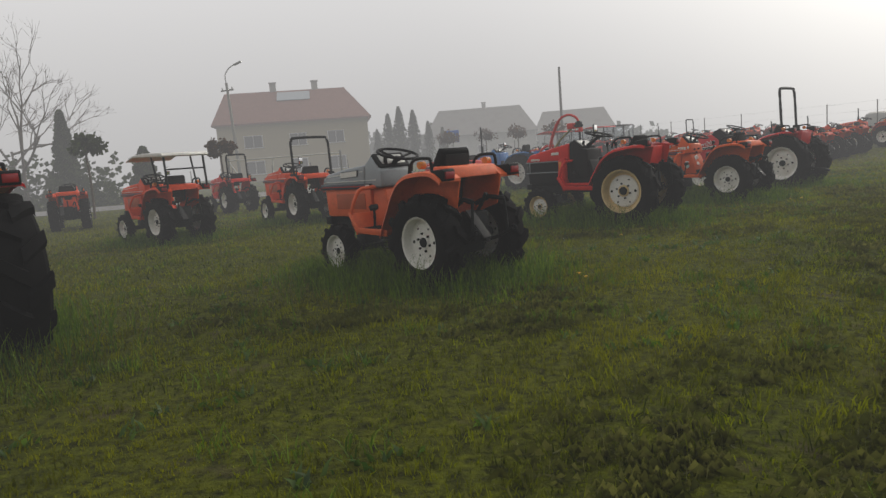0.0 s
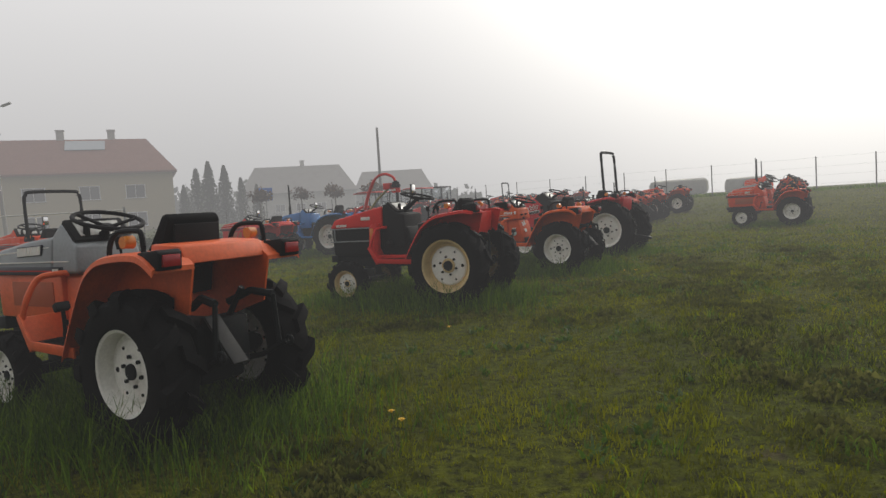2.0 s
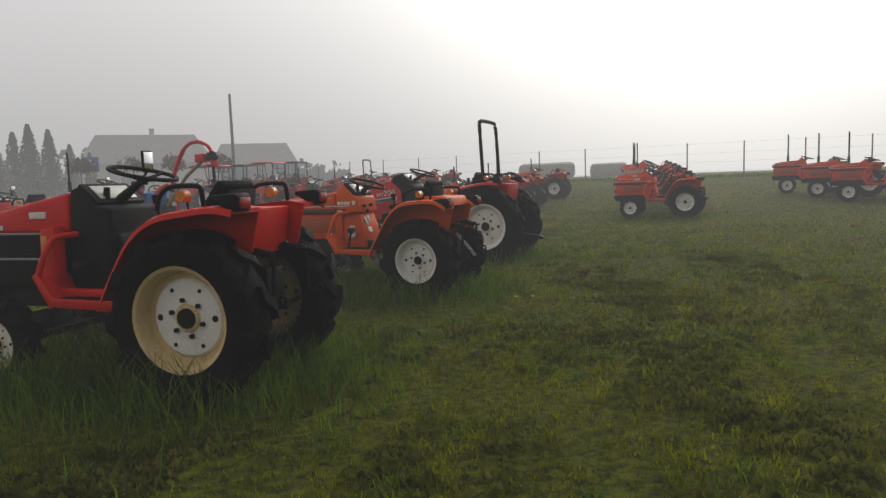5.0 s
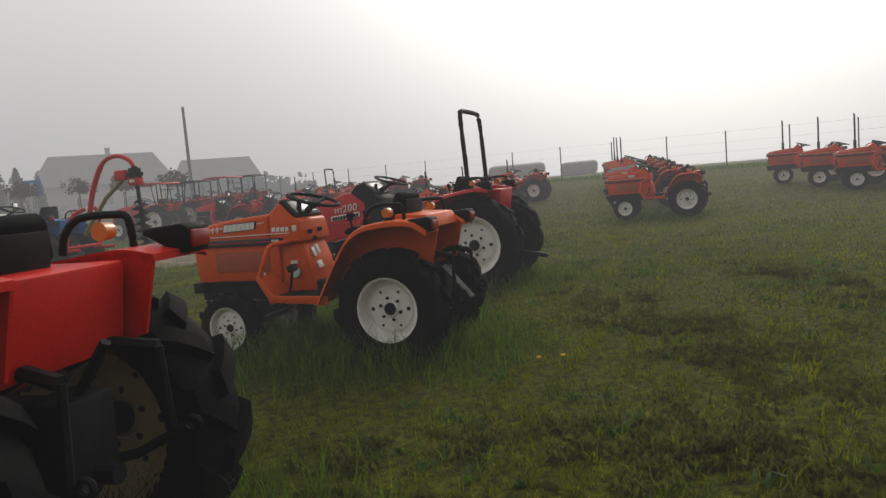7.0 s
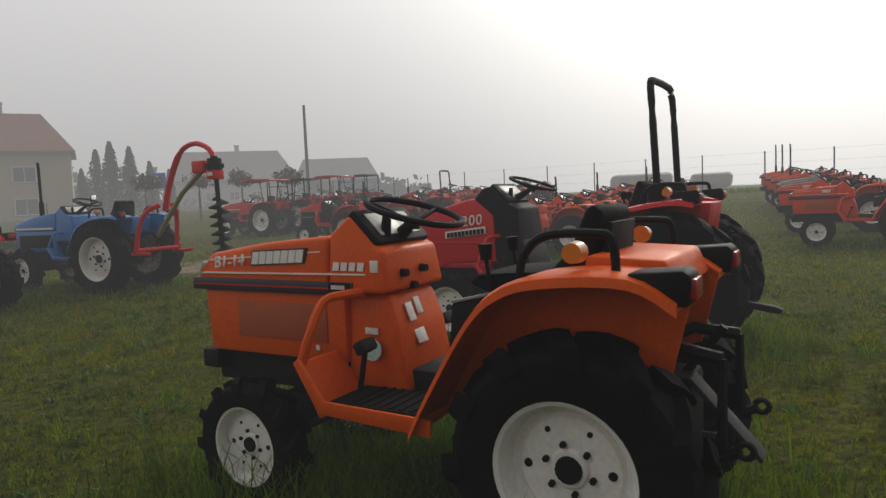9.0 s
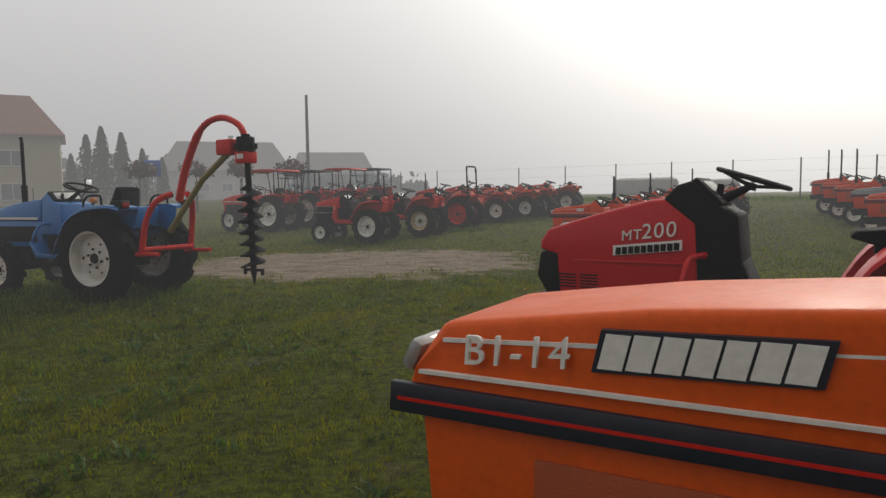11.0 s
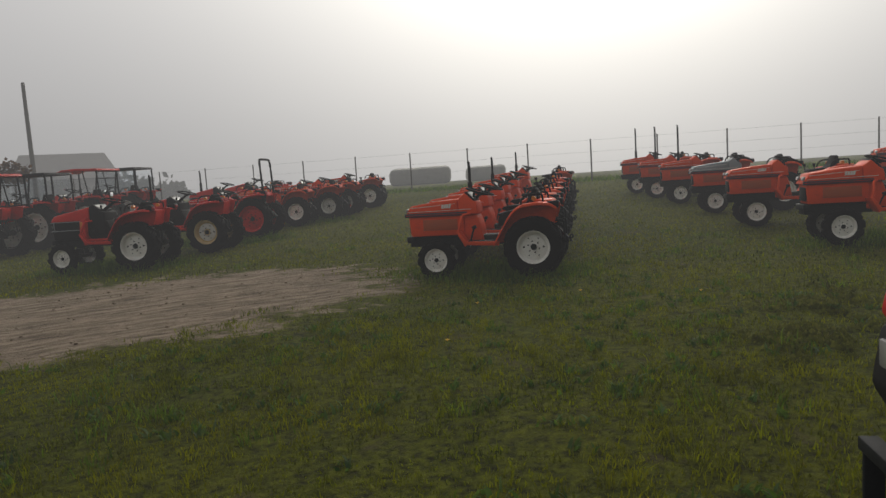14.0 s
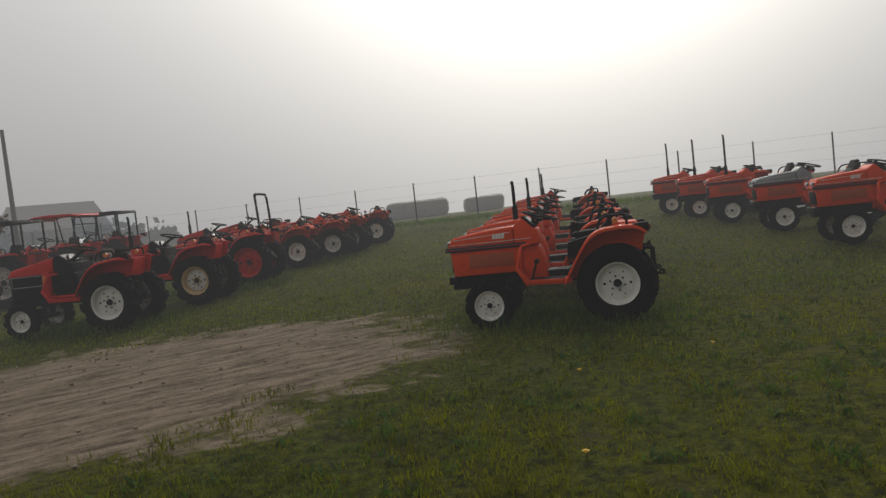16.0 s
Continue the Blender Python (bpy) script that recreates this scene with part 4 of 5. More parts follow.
# the blue machine
blue_one = tractor("blue tractor with white rims and an upright exhaust", stand(2.38, 22.39, 143), R=0.55, W=0.31, rim=0.31, F=0.36, WF=0.19, rimf=0.19, wb=1.75, yr=0.47, yf=0.44, paint=BLUE, hw=0.26, style="blue",
                   nose=[(2.22, 0.98), (2.18, 1.10), (1.75, 1.20), (1.22, 1.26), (1.22, 0.98)], body=[(2.16, 0.64), (2.18, 0.975), (1.22, 0.975), (1.22, 0.64)],
                   cowl=[(1.215, 0.80), (1.215, 1.27), (1.12, 1.34), (1.0, 1.22), (0.86, 1.20), (0.84, 0.80)], pedestal=[(1.16, 0.55), (1.16, 0.95), (0.82, 0.95), (0.78, 0.80), (0.72, 0.55)],
                   guard=[(0.60, 0.60), (0.52, 0.76), (0.36, 1.00), (0.14, 1.12), (-0.08, 1.16), (-0.34, 1.17), (-0.50, 1.14)], seat=(-0.02, 1.08, 1.40), steer=(0.78, 1.40, 0.20, 18), step_z=0.56,
                   exhaust=(1.62, 0.16, 2.05), mirror=True)


# ---- post-hole digger behind the blue machine ----
def digger(m):
    root = new("post_hole_digger")
    tagged(root, "red post-hole digger with a black auger on a tractor hitch", "auger")
    bm = bmesh.new()
    for s in (1, -1):
        add_tube(bm, bend([(-0.72, s * 0.34, 0.62), (-0.80, s * 0.32, 1.0), (-0.90, s * 0.24, 1.22), (-1.0, s * 0.10, 1.30)], 4), 0.035, 8)
        add_tube(bm, [(-0.62, s * 0.34, 0.60), (-1.05, s * 0.36, 0.62)], 0.025, 8)
    add_tube(bm, bend([(-0.98, 0, 1.22), (-1.12, 0, 1.60), (-1.40, 0, 2.02), (-1.72, 0, 2.13), (-2.0, 0, 2.04), (-2.10, 0, 1.90)], 5), [0.045] * 10 + [0.036] * 16, 8)
    add_tube(bm, [(-0.75, -0.34, 0.66), (-0.75, 0.34, 0.66)], 0.03, 8)
    part("boom", bm, RED, root, "bent red boom")
    bm = bmesh.new()
    add_tube(bm, [(-0.92, 0.10, 0.86), (-1.45, 0.05, 1.45), (-1.86, 0.02, 1.74)], 0.035, 8)
    part("drive_shaft_guard", bm, OLIVE, root, "olive drive shaft cover")
    bm = bmesh.new()
    add_box(bm, (-1.84, 0, 1.80), (0.24, 0.17, 0.17), 0.02)
    add_box(bm, (-2.10, 0, 1.68), (0.17, 0.17, 0.13), 0.015)
    part("gearbox", bm, RED, root)
    bm = bmesh.new()
    add_cyl(bm, (-2.10, 0, 1.745), (-2.10, 0, 1.90), 0.105, 0.095, 16)
    add_cyl(bm, (-2.10, 0, 1.90), (-2.10, 0, 1.93), 0.05, 0.05, 12)
    for k in range(8):
        a = k * math.tau / 8
        add_box(bm, (-2.10 + 0.105 * math.cos(a), 0.105 * math.sin(a), 1.80), (0.03, 0.03, 0.06), 0.004)
    part("drive_cover", bm, BLACK, root, "black ribbed drive cover")
    bm = bmesh.new()
    add_box(bm, (-2.10, 0.088, 1.69), (0.10, 0.004, 0.05))
    part("sticker", bm, STICKER, root)
    bm = bmesh.new()
    add_cyl(bm, (-2.12, 0, 1.62), (-2.16, 0, 0.42), 0.033, 0.033, 12)
    add_cyl(bm, (-2.16, 0, 0.44), (-2.165, 0, 0.30), 0.033, 0.008, 10)
    part("auger_shaft", bm, IRON, root)
    bm = bmesh.new()
    turns, n = 7, 7 * 18
    rows = []
    for i in range(n + 1):
        a = i * math.tau / 18
        z = 0.50 + 0.86 * i / n
        x = -2.12 - 0.04 * (1.62 - z) / 1.2
        rows.append([bm.verts.new((x + r * math.cos(a), r * math.sin(a), z + dz)) for r, dz in ((0.03, 0.03), (0.138, -0.020), (0.138, -0.030), (0.03, 0.018))])
    for a, b in zip(rows, rows[1:]):
        for k in range(4):
            bm.faces.new((a[k], a[(k + 1) % 4], b[(k + 1) % 4], b[k]))
    bm.faces.new(rows[0])
    bm.faces.new(rows[-1][::-1])
    for s in (1, -1):
        add_box(bm, (-2.16 + s * 0.09, 0, 0.46), (0.09, 0.03, 0.03), 0.004)
        add_box(bm, (-2.16 + s * 0.13, 0, 0.44), (0.03, 0.03, 0.07), 0.004)
    bmesh.ops.recalc_face_normals(bm, faces=bm.faces)
    part("auger_screw", bm, IRON, root, "black spiral auger screw")
    root.matrix_basis = m
    return root


digger(stand(2.38, 22.39, 134.8))

# ---- the other parked machines ----
plain = tractor("orange compact tractor with white rims in a tight row", stand(10.62, 23.90, 131.5), paint=RED_ORANGE)
bm = bmesh.new()
blocks(bm, 4, 1.30, 1.16, 0.985, 1.04, 0.2085, lean=0.2, gap=0.2)
part("word_mark", bm, WHITE, plain)
for x, y in ((12.62, 25.8), (14.8, 27.9)):
    copy_thing(plain, stand(x, y, 131.5))
piped = tractor("orange compact tractor with an upright black exhaust", stand(17.0, 30.0, 131.5), False, paint=RED_ORANGE, exhaust=(1.15, -0.16, 1.62))
copy_thing(piped, stand(13.7, 26.9, 132))
copy_thing(piped, stand(11.65, 24.95, 131))
# the row towards the rising side
copy_thing(plain, stand(15.4, 20.75, 133))
tagged(copy_thing(plain, stand(17.0, 23.0, 133)), "orange compact tractor parked by the far fence")
silver_far = tractor("orange tractor with a grey bonnet and white rims by the fence", stand(18.6, 24.9, 133), False, paint=RED_ORANGE, hood=SILVER)
tall_pipe = tractor("orange tractor with a tall black exhaust by the fence", stand(20.1, 26.9, 134), False, paint=RED_ORANGE, body=[(1.765, 0.60), (1.79, 0.880), (0.985, 0.880), (0.985, 0.60)], exhaust=(1.35, 0.0, 1.98))
for x, y, a in ((21.1, 28.4, 134), (22.2, 30.0, 133), (22.9, 21.5, 131), (22.2, 19.9, 133), (23.6, 23.3, 133)):
    copy_thing(tall_pipe, stand(x, y, a))
# the red row behind the bare earth
SMALL = dict(YAN, R=0.45, rim=0.245, W=0.26, rims=WHITE, yr=0.40, wb=1.46)
red_far = tractor("red compact tractor with white rims beside bare earth", stand(6.78, 30.47, 139.5), mirror=True, **SMALL)
red_pipe = tractor("red compact tractor with cream rims and exhaust pipe", stand(8.45, 31.85, 138), False, **dict(SMALL, rims=CREAM, exhaust=(1.5, -0.1, 1.75)))
roll_far = tractor("red tractor with red rims and black roll bar", stand(10.0, 33.45, 138), False, paint=RED, rims=RED, R=0.50, W=0.29, rim=0.30, yr=0.42, guard=YAN["guard"], rops=(-0.25, 0.33, 1.05, 1.93))
for x, y in ((11.8, 35.1), (13.1, 35.75), (14.0, 36.4), (15.6, 37.8)):
    copy_thing(plain, stand(x, y, 137))
copy_thing(red_pipe, stand(10.9, 37.0, 138))
copy_thing(red_far, stand(12.4, 38.6, 138))
BIG = dict(R=0.60, W=0.33, rim=0.36, F=0.38, WF=0.2, rimf=0.21, wb=1.85, yr=0.50, yf=0.45, paint=RED, hw=0.27, style="blue", nose=[(2.42, 0.98), (2.36, 1.12), (1.9, 1.22), (1.30, 1.28), (1.30, 0.98)],
           body=[(2.34, 0.66), (2.36, 0.975), (1.30, 0.975), (1.30, 0.66)], cowl=[(1.295, 0.80), (1.295, 1.29), (1.2, 1.36), (1.08, 1.24), (0.94, 1.22), (0.92, 0.80)],
           pedestal=[(1.26, 0.6), (1.26, 0.95), (0.9, 0.95), (0.84, 0.8), (0.8, 0.6)], guard=[(0.66, 0.66), (0.58, 0.82), (0.40, 1.08), (0.14, 1.21), (-0.08, 1.24), (-0.36, 1.25), (-0.54, 1.22)], seat=(0.0, 1.12, 1.46), steer=(0.84, 1.46, 0.2, 18), step_z=0.6)
shade_one = tractor("red tractor with a faded red sun canopy", stand(4.5, 36.6, 137), False, canopy=(-0.45, 1.0, 0.55, 2.05, RED), **BIG)
cab_one = tractor("red tractor with a glazed dark cab", stand(5.8, 38.0, 137), False, cab=True, exhaust=(1.9, 0.1, 2.0), **BIG)
copy_thing(shade_one, stand(7.2, 39.5, 137))
copy_thing(cab_one, stand(8.5, 41.0, 137))
# machines on the road side
tractor("small red tractor with white rims parked on the lawn", stand(0.75, 20.95, 141), mirror=True, paint=RED, hw=0.20, R=0.40, F=0.26)
tractor("orange-red tractor under a white sun canopy", stand(-4.11, 12.56, 143), paint=RED_ORANGE, wb=1.45, canopy=(-0.50, 0.95, 0.42, 1.58, CANVAS), mirror=True)
tractor("orange-red tractor with a black roll bar", stand(-2.35, 14.96, 131), paint=RED_ORANGE, wb=1.72, R=0.44, nose=[(2.17, 0.90), (2.12, 1.0), (1.9, 1.09), (1.3, 1.15), (1.3, 0.90)], body=[(2.1, 0.60), (2.14, 0.895), (1.25, 0.895), (1.25, 0.60)],
        cowl=[(1.295, 0.85), (1.295, 1.155), (1.18, 1.22), (1.06, 1.09), (0.9, 1.07), (0.88, 0.85)], pedestal=[(1.25, 0.49), (1.25, 0.88), (0.87, 0.88), (0.80, 0.74), (0.75, 0.49)], steer=(0.9, 1.24, 0.195, 17), rops=(-0.08, 0.42, 0.98, 1.78), mirror=True)
small_roll = tractor("red tractor with a small black roll bar", stand(-6.4, 21.0, 133), False, paint=RED, rops=(-0.08, 0.30, 0.95, 1.75))
copy_thing(plain, stand(-10.0, 18.2, 120))
copy_thing(plain, stand(-5.95, 10.15, 138))
copy_thing(crimson_one, stand(-2.0, 4.95, 139))

# ---- backdrop of bright mist ----
bm = bmesh.new()
RB = 170.0
rows = []
for i in range(73):
    a = radians(-135 + i * 3.75)
    rows.append([bm.verts.new((RB * math.cos(radians(e)) * math.sin(a), RB * math.cos(radians(e)) * math.cos(a), RB * math.sin(radians(e)))) for e in (-2, 0, 3, 6, 10, 15, 21, 28, 36, 45, 55, 66, 78, 90)])
for a, b in zip(rows, rows[1:]):
    for k in range(len(a) - 1):
        bm.faces.new((a[k], a[k + 1], b[k + 1], b[k]))
sky = part("backdrop", bm, GLOW, smooth=180)
sky.location = (4, 10, 0)
tagged(sky, "bright misty sky with the sun behind it", "sky", kind="structure")


# ---- ground ----
def spread(lo, hi, a, b, step, grow=1.35):
    xs = list(np.arange(a, b + step / 2, step))
    s, x = step, a
    while x > lo:
        s *= grow
        x -= s
        xs.insert(0, x)
    s, x = step, b
    while x < hi:
        s *= grow
        x += s
        xs.append(x)
    return xs


def rough(x, y):
    return 0.020 * (noise.noise((x * 0.9, y * 0.9, 0)) + 0.5 * noise.noise((x * 2.6, y * 2.6, 4)))


gx, gy = spread(-700, 700, -14, 26, 0.2), spread(-400, 800, -1, 42, 0.2)
vs = [(x, y, lift(x, y) + (rough(x, y) if -14 <= x <= 26 and -1 <= y <= 42 else 0.0)) for y in gy for x in gx]
w = len(gx)
fs = [(j * w + i, j * w + i + 1, (j + 1) * w + i + 1, (j + 1) * w + i) for j in range(len(gy) - 1) for i in range(w - 1)]
me = bpy.data.meshes.new("ground")
me.from_pydata(vs, [], fs)
me.polygons.foreach_set("use_smooth", [True] * len(fs))
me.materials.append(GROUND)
tagged(new("ground", me), "uneven mown meadow with a patch of bare earth", "ground", kind="structure")

rng = np.random.default_rng(5)


def rough_np(x, y):
    """The relief of the ground sheet under each point."""
    z = np.array([v[2] for v in vs]).reshape(len(gy), w)
    ax, ay = np.array(gx), np.array(gy)
    i = np.clip(np.searchsorted(ax, x) - 1, 0, w - 2)
    j = np.clip(np.searchsorted(ay, y) - 1, 0, len(gy) - 2)
    u, v = (x - ax[i]) / (ax[i + 1] - ax[i]), (y - ay[j]) / (ay[j + 1] - ay[j])
    return (z[j, i] * (1 - u) + z[j, i + 1] * u) * (1 - v) + (z[j + 1, i] * (1 - u) + z[j + 1, i + 1] * u) * v


def earth_np(x, y):
    return np.hypot((x - DIRT_C[0]) / DIRT_A[0], (y - DIRT_C[1]) / DIRT_A[1])


def grow(name, x, y, height, width, lean, material, label, category, flat=False):
    """One mesh of bent blades, two pieces to a blade."""
    n = len(x)
    a = rng.uniform(0, math.tau, n)
    b = rng.uniform(0, math.tau, n)
    g = rough_np(x, y)
    cx, sx = np.cos(a) * width / 2, np.sin(a) * width / 2
    lx, ly = np.cos(b) * lean * height, np.sin(b) * lean * height
    z1 = height * (0.12 if flat else 0.62)
    z2 = height * (0.10 if flat else 1.0)
    lo = -0.01 if not flat else 0.02
    P = np.empty((n, 5, 3))
    P[:, 0] = np.stack([x - cx, y - sx, g + lo], 1)
    P[:, 1] = np.stack([x + cx, y + sx, g + lo], 1)
    P[:, 2] = np.stack([x + cx * 0.7 + lx * 0.38, y + sx * 0.7 + ly * 0.38, g + z1 + (rng.uniform(0, 0.05, n) if flat else 0)], 1)
    P[:, 3] = np.stack([x - cx * 0.7 + lx * 0.38, y - sx * 0.7 + ly * 0.38, g + z1 + (0.004 if flat else 0)], 1)
    P[:, 4] = np.stack([x + lx, y + ly, g + z2], 1)
    idx = np.arange(n)[:, None] * 5
    quad = (idx + np.array([0, 1, 2, 3])).ravel()
    tri = (idx + np.array([3, 2, 4])).ravel()
    me = bpy.data.meshes.new(name)
    me.vertices.add(n * 5)
    me.vertices.foreach_set("co", P.ravel())
    me.loops.add(n * 7)
    me.loops.foreach_set("vertex_index", np.concatenate([quad, tri]))
    me.polygons.add(n * 2)
    me.polygons.foreach_set("loop_start", np.concatenate([np.arange(n) * 4, n * 4 + np.arange(n) * 3]))
    me.update(calc_edges=True)
    me.materials.append(material)
    return tagged(new(name, me), label, category, kind="stuff")


def lumps(x, y):
    """A slow, uneven swell between about -1 and 1."""
    return (np.sin(1.7 * x + 1.3 * np.sin(1.1 * y + 0.4)) + np.sin(2.3 * y + 1.7 * np.sin(0.9 * x + 2)) + np.sin(4.1 * x - 3.3 * y + np.sin(2.1 * y)) + 0.8 * np.sin(7.3 * y + 5.1 * x + 2 * np.sin(1.9 * x))) / 3


def lawn(n, x0, x1, y0, y1, reach, soft):
    """Places thinning out away from the strip that leads up the field."""
    x, y = rng.uniform(x0, x1, n), rng.uniform(y0, y1, n)
    p, q = np.array((1.4, 1.0)), np.array((5.2, 21.0))
    t = np.clip(((x - p[0]) * (q - p)[0] + (y - p[1]) * (q - p)[1]) / ((q - p) @ (q - p)), 0, 1)
    d = np.hypot(x - p[0] - t * (q - p)[0], y - p[1] - t * (q - p)[1])
    keep = (rng.random(n) < np.exp(-np.maximum(d - reach, 0) / soft)) & (earth_np(x, y) + 0.22 * lumps(x * 1.3, y * 1.3) > rng.uniform(0.80, 1.15, n)) & (lumps(x, y) > rng.uniform(-1.6, -0.35, n))
    return x[keep], y[keep], d[keep]


def clumps(x, y):
    """Small humps of growth a hand or two across, between 0 and 1."""
    u, v = x + 0.05 * np.sin(9.1 * y), y + 0.05 * np.sin(8.3 * x + 1)
    c = np.sin(31 * u + 2.2 * np.sin(7 * v)) * np.sin(27 * v + 2.4 * np.sin(6.1 * u + 1)) + 0.7 * np.sin(13.7 * u - 9.2 * v + 2 * np.sin(4.3 * v)) + 0.5 * lumps(x * 2.2, y * 2.2)
    return np.clip(0.5 + 0.36 * c, 0, 1)


def worn(x, y):
    """Where the sod is trodden thin: small bare spots on the later part of the field."""
    near = np.clip((y - 15.5) / 3.0, 0, 1) * np.clip((x - 3.2) / 1.5, 0, 1)
    return near * np.clip(lumps(x * 1.7 + 2, y * 1.7) - 0.52, 0, 1) * 4.5


x, y, d = lawn(1800000, -9, 17, 0.5, 30, 2.2, 2.4)
c = clumps(x, y)
ok = (rng.random(len(x)) < 0.30 + 0.75 * c) & (rng.random(len(x)) > worn(x, y))
x, y, d, c = x[ok], y[ok], d[ok], c[ok]
h = rng.uniform(0.012, 0.040, len(x)) * (0.55 + 1.35 * c * c) * (0.7 + 0.6 * rng.random(len(x)))
h = h * (1 + 0.5 * lumps(x * 0.8 + 3, y * 0.8))
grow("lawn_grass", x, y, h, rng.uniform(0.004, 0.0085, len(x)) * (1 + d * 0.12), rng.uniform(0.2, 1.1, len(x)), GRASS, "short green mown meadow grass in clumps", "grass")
x, y, d = lawn(420000, -18, 30, 5, 48, 6.0, 12.0)
ok = d > 4.0 + 3.0 * rng.random(len(d))
x, y, d = x[ok], y[ok], d[ok]
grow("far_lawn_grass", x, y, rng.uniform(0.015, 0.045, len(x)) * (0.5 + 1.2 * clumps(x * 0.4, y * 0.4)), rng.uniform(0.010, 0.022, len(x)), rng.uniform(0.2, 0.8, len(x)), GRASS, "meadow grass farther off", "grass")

# low broad-leaved weeds in the sod
k = 2600
wx, wy = rng.uniform(-1, 11, k), rng.uniform(2, 24, k)
ok = (earth_np(wx, wy) > 1.1) & (lumps(wx * 1.1 + 5, wy * 1.1) > rng.uniform(-0.3, 0.9, k) - 0.5 * (wy > 15))
wx, wy = np.repeat(wx[ok], 9), np.repeat(wy[ok], 9)
wx, wy = wx + rng.normal(0, 0.035, len(wx)), wy + rng.normal(0, 0.035, len(wy))
grow("weed_leaves", wx, wy, rng.uniform(0.025, 0.06, len(wx)), rng.uniform(0.016, 0.032, len(wx)), rng.uniform(0.8, 1.5, len(wx)), WEED, "small broad weed leaves low in the grass", "weeds")

# long grass left standing round the wheels
tx, ty, th = [], [], []
for ox, oy, turn, count, tall in ((1.25, 6.98, 137, 5200, 0.23), (3.575, 10.92, 143, 5600, 0.24), (5.73, 13.24, 136, 5000, 0.22), (7.62, 15.72, 135, 4200, 0.20), (-4.11, 12.56, 143, 2500, 0.17),
                                  (-2.35, 14.96, 131, 2200, 0.15), (0.75, 20.95, 141, 1800, 0.14), (2.38, 22.39, 143, 2200, 0.15), (10.62, 23.9, 132, 2600, 0.13), (6.78, 30.5, 140, 2200, 0.15),
                                  (-2.0, 4.95, 139, 3500, 0.22), (15.4, 20.75, 133, 1600, 0.13), (9.6, 33.0, 138, 2500, 0.15), (12.5, 35.4, 138, 2500, 0.15)):
    count = int(count * 1.7)
    u, v = rng.normal(0.62, 0.72, count), rng.normal(0, 0.46, count)
    a = radians(turn)
    tx.append(ox + u * math.cos(a) - v * math.sin(a))
    ty.append(oy + u * math.sin(a) + v * math.cos(a))
    th.append(tall * rng.uniform(0.4, 1.5, count) * np.exp(-((u - 0.6) / 1.7) ** 4))
tx, ty, th = (np.concatenate(q) for q in (tx, ty, th))
grow("tall_grass", tx, ty, th, rng.uniform(0.005, 0.010, len(tx)), rng.uniform(0.15, 0.75, len(tx)), TALL, "long uncut grass round the wheels", "grass")

# scattered tufts
k = 900
cx, cy = rng.uniform(-6, 15, k), rng.uniform(1, 30, k)
cx, cy = np.repeat(cx, 26), np.repeat(cy, 26)
cx, cy = cx + rng.normal(0, 0.07, len(cx)), cy + rng.normal(0, 0.07, len(cy))
ok = earth_np(cx, cy) > 1.05
cx, cy = cx[ok], cy[ok]
grow("grass_tufts", cx, cy, rng.uniform(0.04, 0.11, len(cx)), rng.uniform(0.005, 0.010, len(cx)), rng.uniform(0.3, 1.0, len(cx)), TALL, "coarser tufts in the lawn", "grass")

# dry mown clippings lying in loose swaths
hx, hy = [], []
for (ax, ay), (bx, by), wide, count in (((3.3, 3.0), (6.2, 10.0), 0.35, 5200), ((4.6, 3.2), (8.4, 10.5), 0.4, 4200), ((-0.6, 5.9), (1.9, 5.2), 0.25, 2200), ((1.6, 6.2), (2.2, 5.7), 0.2, 900),
                                        ((2.0, 9.8), (4.6, 9.2), 0.25, 1600), ((4.6, 11.4), (6.4, 10.6), 0.3, 2000), ((7.2, 11.6), (8.0, 14.2), 0.3, 2600), ((9.2, 11.2), (10.2, 14.4), 0.3, 2400),
                                        ((1.9, 2.6), (3.0, 4.3), 0.4, 1600), ((5.4, 10.0), (8.0, 12.0), 0.5, 1500), ((8.4, 19.0), (11.0, 20.0), 0.4, 1200)):
    count *= 4
    t = rng.random(count)
    t = np.clip(t + 0.06 * np.sin(t * 40), 0, 1)
    ux, uy = ax + (bx - ax) * t + rng.normal(0, wide * 0.7, count), ay + (by - ay) * t + rng.normal(0, wide * 0.8, count)
    ok = lumps(ux * 2.6, uy * 2.6) > rng.uniform(-0.1, 0.35, count)
    hx.append(ux[ok])
    hy.append(uy[ok])
hx, hy = np.concatenate(hx), np.concatenate(hy)
grow("mown_clippings", hx, hy, rng.uniform(0.03, 0.085, len(hx)), rng.uniform(0.003, 0.007, len(hx)), rng.uniform(0.7, 1.0, len(hx)), HAY, "dry grey-green mown grass in loose swaths", "clippings", flat=True)

# clods on the bare earth
bm = bmesh.new()
for i in range(260):
    a, r = rng.uniform(0, math.tau), math.sqrt(rng.random())
    px, py = DIRT_C[0] + DIRT_A[0] * r * math.cos(a), DIRT_C[1] + DIRT_A[1] * r * math.sin(a)
    s = rng.uniform(0.006, 0.022)
    q = bmesh.ops.create_icosphere(bm, subdivisions=1, radius=s)["verts"]
    for v in q:
        v.co = Vector((v.co.x * rng.uniform(0.8, 1.4), v.co.y * rng.uniform(0.8, 1.4), v.co.z * 0.7)) + Vector((px, py, rough(px, py) + s * 0.3))
tagged(part("earth_clods", bm, CLOD), "small clods of dry earth", "clods", kind="stuff")


